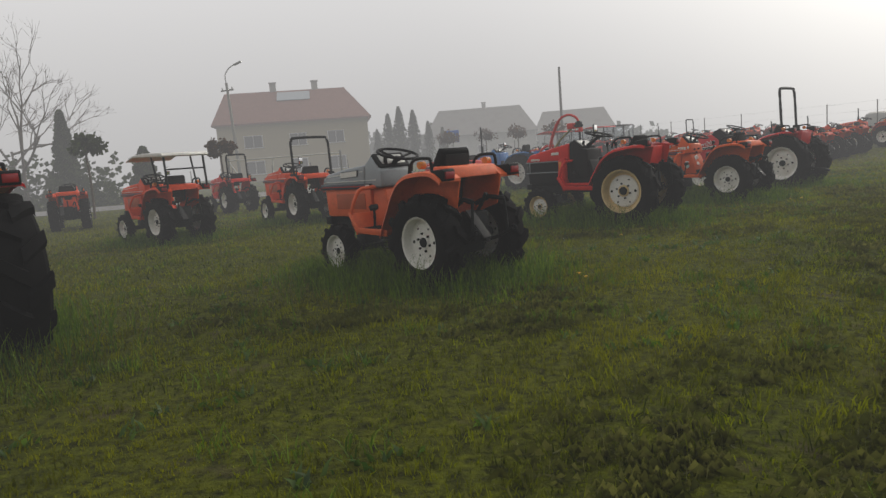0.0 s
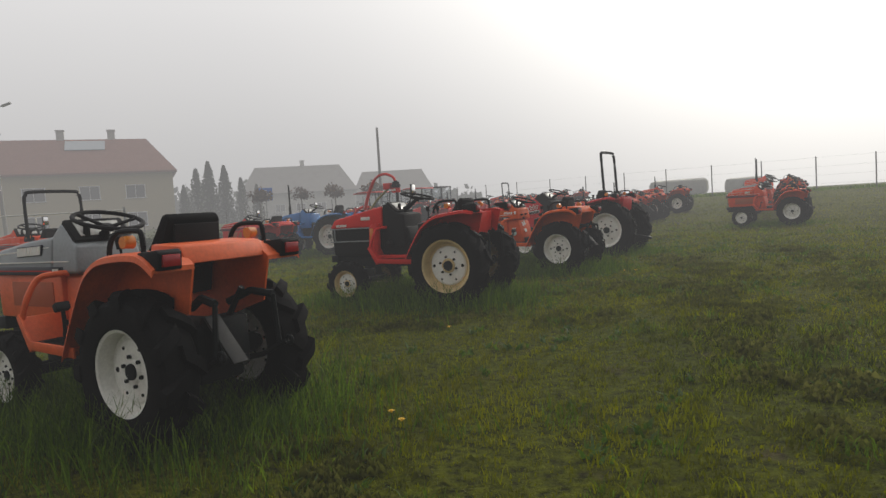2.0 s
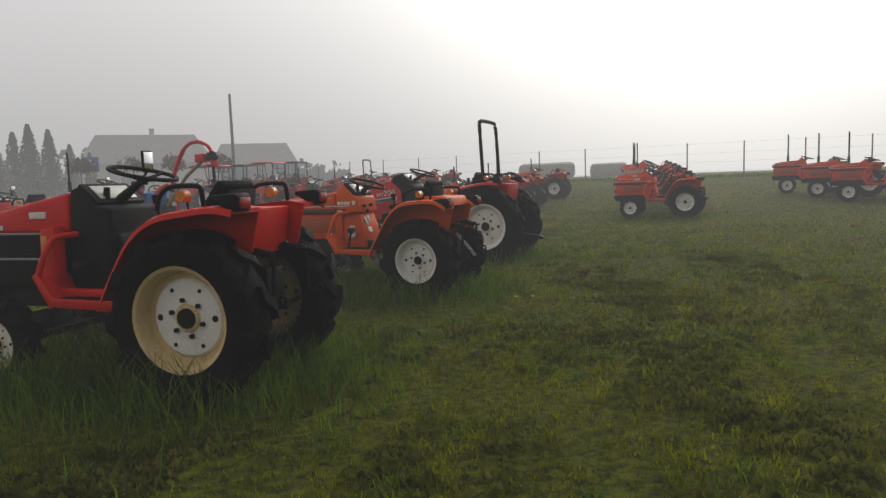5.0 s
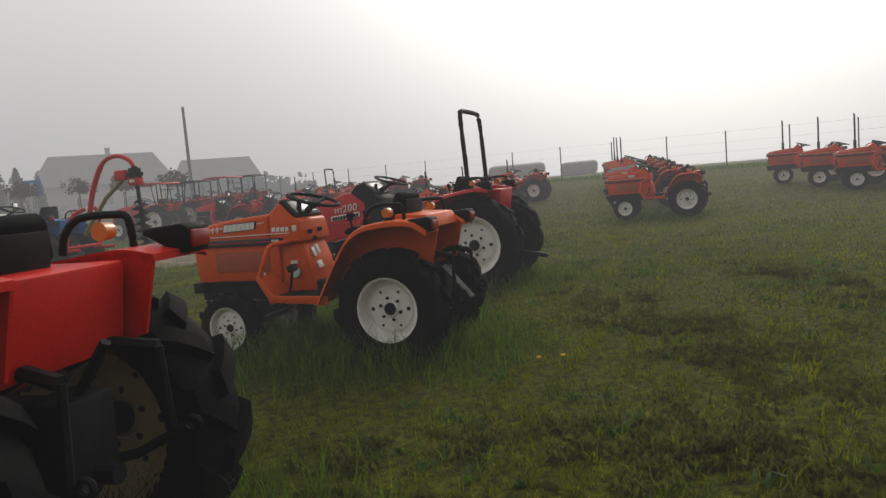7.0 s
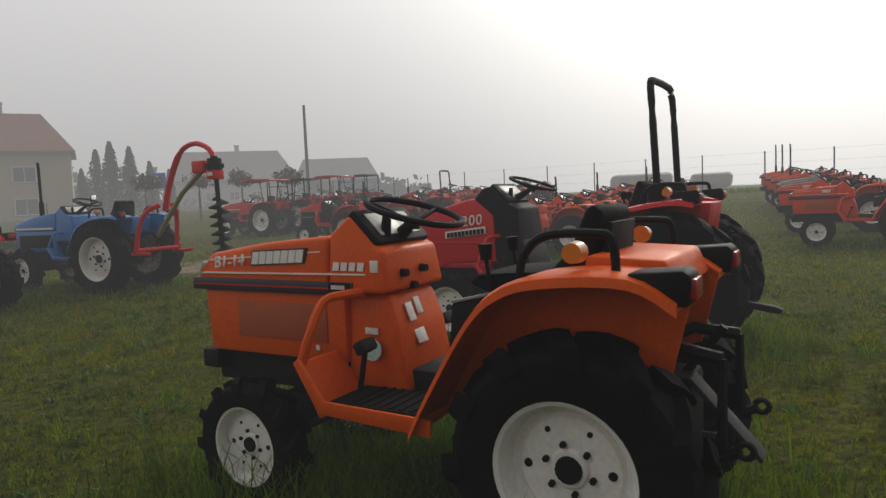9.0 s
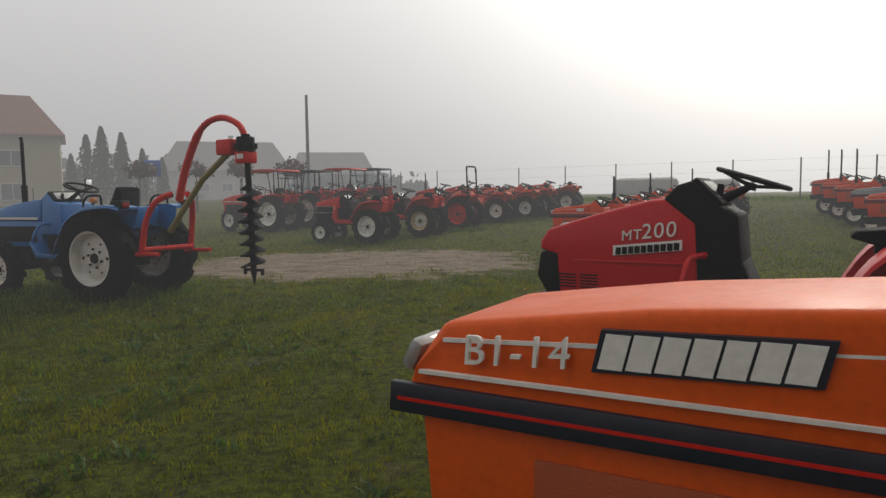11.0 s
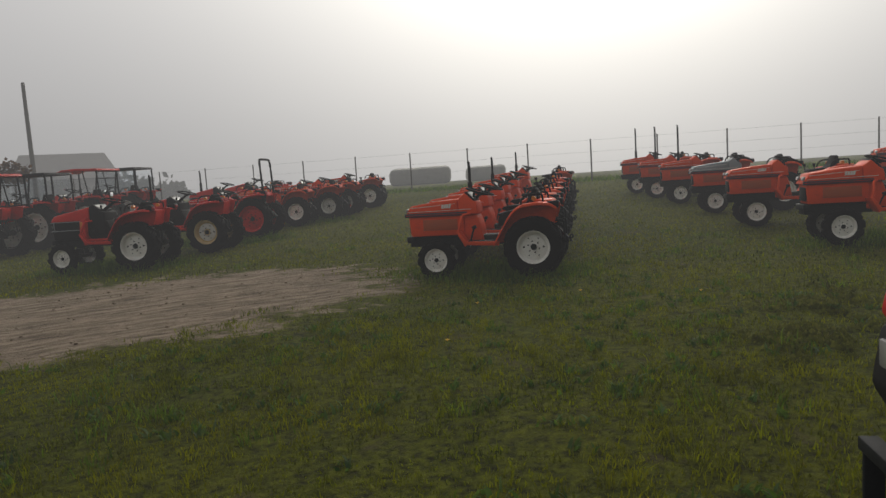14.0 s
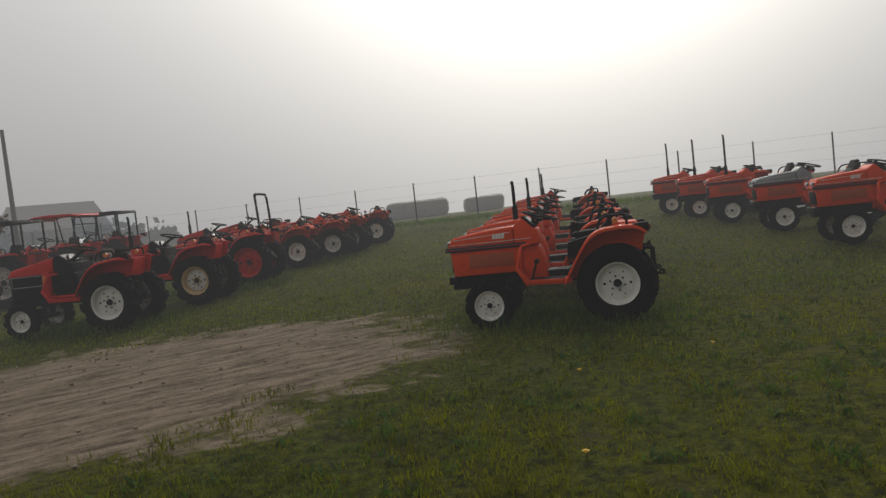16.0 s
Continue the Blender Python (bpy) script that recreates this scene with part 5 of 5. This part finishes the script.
# dandelions
def dandelion(x, y):
    root = new("dandelion")
    tagged(root, "small yellow dandelion in the grass", "flower", "dandelions")
    z = lift(x, y) + rough(x, y)
    bm = bmesh.new()
    add_tube(bm, [(0, 0, -0.005), (0.006, 0.004, 0.06)], 0.0025, 5)
    part("stem", bm, TALL, root)
    bm = bmesh.new()
    for k in range(16):
        a = k * math.tau / 16
        r = 0.020 if k % 2 else 0.014
        p = Vector((0.006, 0.004, 0.062))
        u = Vector((math.cos(a), math.sin(a), 0.25))
        w_ = Vector((-math.sin(a), math.cos(a), 0)) * 0.004
        q = [bm.verts.new(p + w_ * 0.6), bm.verts.new(p - w_ * 0.6), bm.verts.new(p + u * r - w_), bm.verts.new(p + u * r + w_)]
        bm.faces.new(q)
    add_cyl(bm, (0.006, 0.004, 0.055), (0.006, 0.004, 0.07), 0.006, 0.009, 8)
    part("flower_head", bm, PETAL, root)
    root.matrix_basis = pose(x, y, z)
    return root


first = dandelion(2.25, 6.65)
for x, y in ((6.2, 12.3), (6.35, 12.25), (2.3, 6.5), (8.4, 22.4), (9.6, 22.1), (7.2, 21.2), (10.2, 21.0), (3.0, 9.0), (5.0, 4.0)):
    copy_thing(first, pose(x, y, lift(x, y) + rough(x, y), 0, 0, x * 70))


# ---- fence ----
def fence(a, b, n, high, label):
    root = new("wire_fence")
    tagged(root, label, "fence", kind="")
    a, b = Vector(a), Vector(b)
    bm = bmesh.new()
    add_cyl(bm, (0, 0, -0.3), (0, 0, high), 0.034, 0.030, 8)
    post = None
    spots = []
    for i in range(n + 1):
        p = a.lerp(b, i / n)
        spots.append(Vector((p.x, p.y, lift(p.x, p.y))))
    for p in spots:
        if post is None:
            post = part("post", bm, WOOD_POLE, root)
            ob = post
        else:
            ob = post.copy()
            scene.collection.objects.link(ob)
        ob.parent = root
        ob.matrix_basis = pose(*p)
    for h in (0.35, 0.8, 1.25, high - 0.06):
        bm = bmesh.new()
        add_tube(bm, [p + Vector((0, 0, h)) for p in spots], 0.0028, 4)
        part("wire", bm, GALV, root)
    return root


fence((8.5, 58.0, 0), (47.0, 12.5, 0), 22, 1.8, "tall wire fence on dark posts in the mist")
fence((-32.0, 40.0, 0), (7.5, 58.5, 0), 16, 1.7, "wire fence along the road")


# ---- houses ----
def house(m, label, wide, deep, eave, ridge, hip, walls, tiles, windows, chimneys=(), panel_x=None):
    root = new("house")
    tagged(root, label, "house")
    bm = bmesh.new()
    add_box(bm, (0, 0, eave / 2), (wide, deep, eave))
    wall = part("wall", bm, walls, root, smooth=0)
    bm = bmesh.new()
    o = 0.5
    lo = [(-wide / 2 - o, -deep / 2 - o), (wide / 2 + o, -deep / 2 - o), (wide / 2 + o, deep / 2 + o), (-wide / 2 - o, deep / 2 + o)]
    q = [bm.verts.new((x, y, eave)) for x, y in lo]
    r = [bm.verts.new((-wide / 2 - o + hip[0], 0, ridge)), bm.verts.new((wide / 2 + o - hip[1], 0, ridge))]
    u = [bm.verts.new((x, y, eave - 0.2)) for x, y in lo]
    for f in ((q[0], q[1], r[1], r[0]), (q[2], q[3], r[0], r[1]), (q[1], q[2], r[1]), (q[3], q[0], r[0])):
        bm.faces.new(f)
    for k in range(4):
        bm.faces.new((q[k], u[k], u[(k + 1) % 4], q[(k + 1) % 4]))
    bm.faces.new(u)
    roof = part("roof", bm, tiles, root, "weathered roof tiles", smooth=0)
    for cx_ in chimneys:
        bm = bmesh.new()
        add_box(bm, (cx_, 0.2, ridge + 0.2), (0.8, 0.6, 1.6))
        add_box(bm, (cx_, 0.2, ridge + 1.05), (0.95, 0.75, 0.15))
        part("chimney", bm, PLASTER_GREY, roof, smooth=0)
    if panel_x is not None:
        bm = bmesh.new()
        t = math.atan2(ridge - eave, deep / 2 + o)
        add_box(bm, (panel_x, -deep * 0.13, eave + (ridge - eave) * 0.78 + 0.1), (4.2, 1.9, 0.06), 0, Matrix.Rotation(t, 3, "X"))
        part("solar_panel", bm, PANEL, roof)
    for wx, wz, ww, wh in windows:
        bm = bmesh.new()
        for dx, dz, sx_, sz_ in ((0, wh / 2, ww + 0.16, 0.08), (0, -wh / 2, ww + 0.3, 0.08), (-ww / 2, 0, 0.08, wh), (ww / 2, 0, 0.08, wh), (0, 0, 0.06, wh)):
            add_box(bm, (wx + dx, -deep / 2 - 0.03, wz + dz), (sx_, 0.1, sz_))
        win = part("window", bm, SIGN_WHITE, root)
        bm = bmesh.new()
        add_box(bm, (wx, -deep / 2 - 0.012, wz), (ww, 0.04, wh))
        part("pane", bm, WINDOW, win)
    root.matrix_basis = m
    return root


house(pose(-25.6, 90, 0, 0, 0, 14), "pale yellow two-storey house with a red-brown roof", 18.6, 10.0, 7.5, 11.8, (1.2, 3.0), PLASTER, TILES,
      [(-5.0, 5.2, 2.2, 1.5), (0.5, 5.2, 2.0, 1.5), (5.2, 5.2, 2.0, 1.5), (-5.0, 2.0, 2.2, 1.6), (0.5, 2.0, 1.8, 1.6), (5.2, 2.0, 2.0, 1.6)], (-2.4, 3.0), 0.2)
house(pose(-3.0, 146, 0, 0, 0, 4), "grey house dissolving in the mist", 22.0, 11.0, 6.0, 11.5, (3.0, 3.0), PLASTER_GREY, TILES_GREY, [(-4, 3, 1.8, 1.4), (0, 3, 1.8, 1.4), (4, 3, 1.8, 1.4)], (1.0,))
house(pose(17.0, 152, 0, 0, 0, -4), "low grey outbuilding in thick mist", 16.0, 9.0, 5.5, 10.0, (2.0, 2.0), PLASTER_GREY, TILES_GREY, [(-3, 2.5, 1.5, 1.3), (3, 2.5, 1.5, 1.3)])


# ---- trees and poles ----
def leaf_cloud(bm, places, size):
    for p in places:
        s = size * rng.uniform(0.6, 1.4)
        u = Vector(rng.normal(0, 1, 3)).normalized()
        w_ = u.orthogonal().normalized() * s * 0.5
        u = u * s
        c = Vector(p)
        q = [bm.verts.new(c - u * 0.5), bm.verts.new(c + w_), bm.verts.new(c + u * 0.6), bm.verts.new(c - w_)]
        bm.faces.new(q)


def ball_tree(m, stem, r, leaves, label):
    root = new("tree")
    tagged(root, label, "tree", "clipped trees along the road")
    bm = bmesh.new()
    add_tube(bm, bend([(0, 0, -0.1), (0.03, 0.02, stem * 0.5), (0, 0, stem), (0.02, 0, stem + r * 0.5)], 3), [0.05, 0.05, 0.045, 0.045, 0.04, 0.04, 0.035, 0.035, 0.03, 0.02], 7)
    for k in range(7):
        a = k * 0.9
        add_tube(bm, [(0, 0, stem - 0.05), (r * 0.6 * math.cos(a), r * 0.6 * math.sin(a), stem + r * rng.uniform(0.1, 0.9))], [0.022, 0.006], 5)
    part("trunk", bm, BARK, root)
    bm = bmesh.new()
    pts = []
    for k in range(26):
        d_ = Vector(rng.normal(0, 1, 3)).normalized() * r * rng.uniform(0.35, 0.95)
        for _ in range(26):
            pts.append(Vector((d_.x, d_.y, stem + r * 0.35 + d_.z * 0.55)) + Vector(rng.normal(0, r * 0.13, 3)))
    leaf_cloud(bm, pts, 0.13)
    part("crown", bm, leaves, root)
    root.matrix_basis = m
    return root


def conifer(m, high, r, label):
    root = new("conifer")
    tagged(root, label, "tree", "conifers by the houses")
    bm = bmesh.new()
    add_tube(bm, [(0, 0, -0.1), (0, 0, high * 0.9)], [0.16, 0.03], 7)
    part("trunk", bm, BARK, root)
    bm = bmesh.new()
    pts = []
    for _ in range(2600):
        t = rng.random() ** 0.8
        a = rng.uniform(0, math.tau)
        rr = r * (1 - t) ** 0.7 * (0.62 + 0.38 * math.sin(a * 5 + t * 23)) * rng.uniform(0.7, 1.05) + 0.05
        pts.append((rr * math.cos(a), rr * math.sin(a), 0.2 + t * (high - 0.2)))
    leaf_cloud(bm, pts, 0.22)
    part("crown", bm, LEAF, root)
    root.matrix_basis = m
    return root


def bare_tree(m, high, label):
    root = new("bare_tree")
    tagged(root, label, "tree")
    bm = bmesh.new()

    def limb(p, d_, length, r, level):
        q = p + d_ * length * 0.5 + Vector(rng.normal(0, 0.04 * length, 3))
        e = p + d_ * length
        add_tube(bm, [p, q, e], [r, r * 0.8, r * 0.55], 5 if level > 1 else 7)
        if level < 5:
            for _ in range(3):
                n_ = (d_ + Vector(rng.normal(0, 0.45, 3)) + Vector((0, 0, 0.15))).normalized()
                limb(p.lerp(e, rng.uniform(0.55, 1.0)), n_, length * rng.uniform(0.55, 0.8), r * 0.55, level + 1)

    limb(Vector((0, 0, -0.1)), Vector((0.05, 0, 1)).normalized(), high * 0.30, 0.16, 0)
    part("trunk", bm, BARK, root)
    root.matrix_basis = m
    return root


a_tree = ball_tree(pose(-9.4, 27.0, 0), 2.05, 0.55, LEAF_RED, "clipped round tree with reddish leaves")
ball_tree(pose(-12.9, 23.8, 0), 2.3, 0.65, LEAF, "clipped round tree with dark leaves")
b_tree = ball_tree(pose(-2.5, 52.5, 0), 2.5, 0.9, LEAF_RED, "clipped round tree in the mist")
for x, y, a in ((0.4, 52.5, 40), (2.8, 52.0, 90), (5.6, 51.5, 150)):
    copy_thing(b_tree, pose(x, y, 0, 0, 0, a))
con = conifer(pose(-10.5, 82, 0), 7.8, 1.5, "dark columnar conifer in the mist")
for x, y, s in ((-8.9, 82.5, 0.94), (-12.0, 83, 0.92), (-7.2, 83, 0.76), (-5.6, 84, 0.66), (-13.6, 84, 0.7)):
    copy_thing(con, pose(x, y, 0, 0, 0, x * 40) @ Matrix.Scale(s, 4)).scale = (s, s, s)
conifer(pose(-23.6, 38.5, 0), 5.6, 0.95, "slim dark conifer by the road")
conifer(pose(-17.5, 36.0, 0), 3.0, 1.0, "low dark conifer by the road")
bare_tree(pose(-27.5, 40.0, 0), 12.5, "large bare tree in the mist")
bare_tree(pose(-32.0, 45.0, 0), 13.5, "bare tree in the mist")

# far woods behind the houses
bm = bmesh.new()
pts = []
for k in range(64):
    a = radians(rng.uniform(-24, 14))
    d_ = rng.uniform(132, 150)
    top, rad = rng.uniform(5.0, 8.0) * (1.25 if a < 0 else 0.8), rng.uniform(3.0, 5.0)
    bx, by = 3 + d_ * math.sin(a), 10 + d_ * math.cos(a)
    for _ in range(230):
        q, b_ = rad * math.sqrt(rng.random()), rng.uniform(0, math.tau)
        pts.append((bx + q * math.cos(b_), by + q * math.sin(b_), rng.random() * top * (1 - (q / rad) ** 2)))
leaf_cloud(bm, pts, 1.3)
tagged(part("far_woods", bm, LEAF), "far woods fading into the mist", "woods", kind="stuff")

# dark bushes by the road
bm = bmesh.new()
pts = []
for k in range(30):
    t = rng.random()
    bx, by, top = -36 + 17 * t + rng.normal(0, 0.8), 42 - 4 * t + rng.normal(0, 0.8), rng.uniform(1.6, 4.6)
    for _ in range(150):
        q, b_ = 1.5 * math.sqrt(rng.random()), rng.uniform(0, math.tau)
        pts.append((bx + q * math.cos(b_), by + q * math.sin(b_), rng.random() * top * (1 - (q / 1.6) ** 2)))
leaf_cloud(bm, pts, 0.28)
tagged(part("bushes", bm, LEAF), "dark green bushes across the road", "bushes", kind="stuff")

# low hedge along the road
bm = bmesh.new()
pts = []
for k in range(2600):
    t = rng.random()
    pts.append((-6.8 + 4.6 * t + rng.normal(0, 0.15), 35.2 + 1.6 * t + rng.normal(0, 0.35), abs(rng.normal(0.28, 0.16))))
leaf_cloud(bm, pts, 0.10)
tagged(part("hedge", bm, LEAF), "low dark hedge beside the road", "hedge", kind="stuff")

# rough growth beyond the fence
nx = 14000
tt = rng.uniform(0, 1, nx)
qx, qy = 8.5 + 38.5 * tt + rng.normal(0, 0.7, nx) + 0.5, 58.0 - 45.5 * tt + rng.normal(0, 0.7, nx) + 0.5
grow("verge_grass", qx, qy, rng.uniform(0.06, 0.22, nx), rng.uniform(0.02, 0.05, nx), rng.uniform(0.2, 0.6, nx), TALL, "rough tall grass along the fence", "grass")


def stack(m, size, label):
    root = new("hay_stack")
    tagged(root, label, "hay stack", "covered stacks beyond the fence")
    bm = bmesh.new()
    sx_, sy_, sz_ = size
    add_box(bm, (0, 0, sz_ / 2), size, sz_ * 0.28)
    for v in bm.verts:
        v.co += Vector((noise.noise(v.co * 1.1), noise.noise(v.co * 1.3 + Vector((5, 0, 0))), noise.noise(v.co * 1.2 + Vector((0, 7, 0))))) * 0.14
    part("cover", bm, SAP, root, "draped dull cover")
    root.matrix_basis = m
    return root


stack(pose(47.0, 84.0, 0.9, 0, 0, -32), (7.0, 4.0, 2.0), "long hay stack under a dull cover")
stack(pose(53.5, 80.0, 0.9, 0, 0, -32), (4.4, 3.6, 1.7), "smaller hay stack under a dull cover")


def lamp_post(m, high):
    root = new("street_lamp")
    tagged(root, "concrete street lamp post with a bracket lamp", "street lamp")
    bm = bmesh.new()
    add_tube(bm, [(0, 0, -0.2), (0, 0, high - 0.7)], [0.14, 0.09], 8)
    part("pole", bm, CONCRETE, root)
    bm = bmesh.new()
    add_tube(bm, bend([(0, 0, high - 0.9), (0, 0, high - 0.2), (0.35, 0, high + 0.25), (0.8, 0, high + 0.45)], 4), 0.035, 6)
    add_box(bm, (0, 0, high - 1.2), (0.9, 0.08, 0.1))
    arm = part("bracket", bm, GALV, root)
    bm = bmesh.new()
    add_box(bm, (1.0, 0, high + 0.50), (0.55, 0.2, 0.12), 0.03, Matrix.Rotation(-0.3, 3, "Y"))
    part("lamp_head", bm, GALV, root)
    for y in (-0.35, 0.35):
        bm = bmesh.new()
        add_cyl(bm, (y, 0, high - 1.15), (y, 0, high - 1.0), 0.04, seg=6)
        part("insulator", bm, CONCRETE, arm)
    root.matrix_basis = m
    return root


lamp_post(pose(-16.6, 47.0, 0, 0, -2.5, 0), 8.2)
bm = bmesh.new()
add_tube(bm, [(0, 0, -0.2), (0, 0, 8.85)], [0.16, 0.10], 8)
pole = part("utility_pole", bm, WOOD_POLE)
pole.matrix_basis = pose(7.2, 65.9, 0)
tagged(pole, "tall dark wooden utility pole", "pole")

# blue road sign
sign = new("road_sign")
tagged(sign, "blue square road sign with a white mark on a post", "sign")
bm = bmesh.new()
add_box(bm, (0, 0, 2.95), (1.0, 0.03, 0.95), 0.02)
board = part("board", bm, SIGN_BLUE, sign)
bm = bmesh.new()
add_box(bm, (0, -0.02, 2.95), (0.16, 0.01, 0.6))
add_box(bm, (0, -0.02, 2.95), (0.6, 0.01, 0.16))
part("mark", bm, SIGN_WHITE, board)
bm = bmesh.new()
add_cyl(bm, (0, 0.04, -0.2), (0, 0.04, 3.3), 0.04, seg=8)
part("post", bm, GALV, sign)
sign.matrix_basis = pose(-2.3, 55.5, 0)

# pipe gate by the road
gate = new("pipe_gate")
tagged(gate, "pale metal pipe gate beside the road", "gate")
bm = bmesh.new()
add_tube(bm, [(0, 0, 1.75), (4.6, 0, 1.75)], 0.03, 6)
add_tube(bm, [(0, 0, 0.2), (4.6, 0, 0.2)], 0.03, 6)
add_tube(bm, [(0, 0, 1.75), (0.9, 0, 0.2)], 0.025, 6)
add_tube(bm, [(1.8, 0, 0.2), (1.8, 0, 1.75)], 0.025, 6)
part("gate_frame", bm, CANVAS, gate)
for x in (0.0, 4.6):
    bm = bmesh.new()
    add_cyl(bm, (x, 0, -0.2), (x, 0, 1.85), 0.045, seg=8)
    part("gate_post", bm, GALV, gate)
gate.matrix_basis = pose(-9.6, 28.2, 0, 0, 0, 8)

# pale road between the field and the houses
bm = bmesh.new()
q = [bm.verts.new(p) for p in ((-60, 17, 0.02), (-10.8, 31.5, 0.02), (3, 60, 0.02), (-2, 63, 0.02), (-16, 37.5, 0.02), (-60, 26, 0.02))]
bm.faces.new(q)
bmesh.ops.recalc_face_normals(bm, faces=bm.faces)
road = part("road", bm, ASPHALT, smooth=0)
tagged(road, "pale wet road in front of the houses", "road", kind="structure")
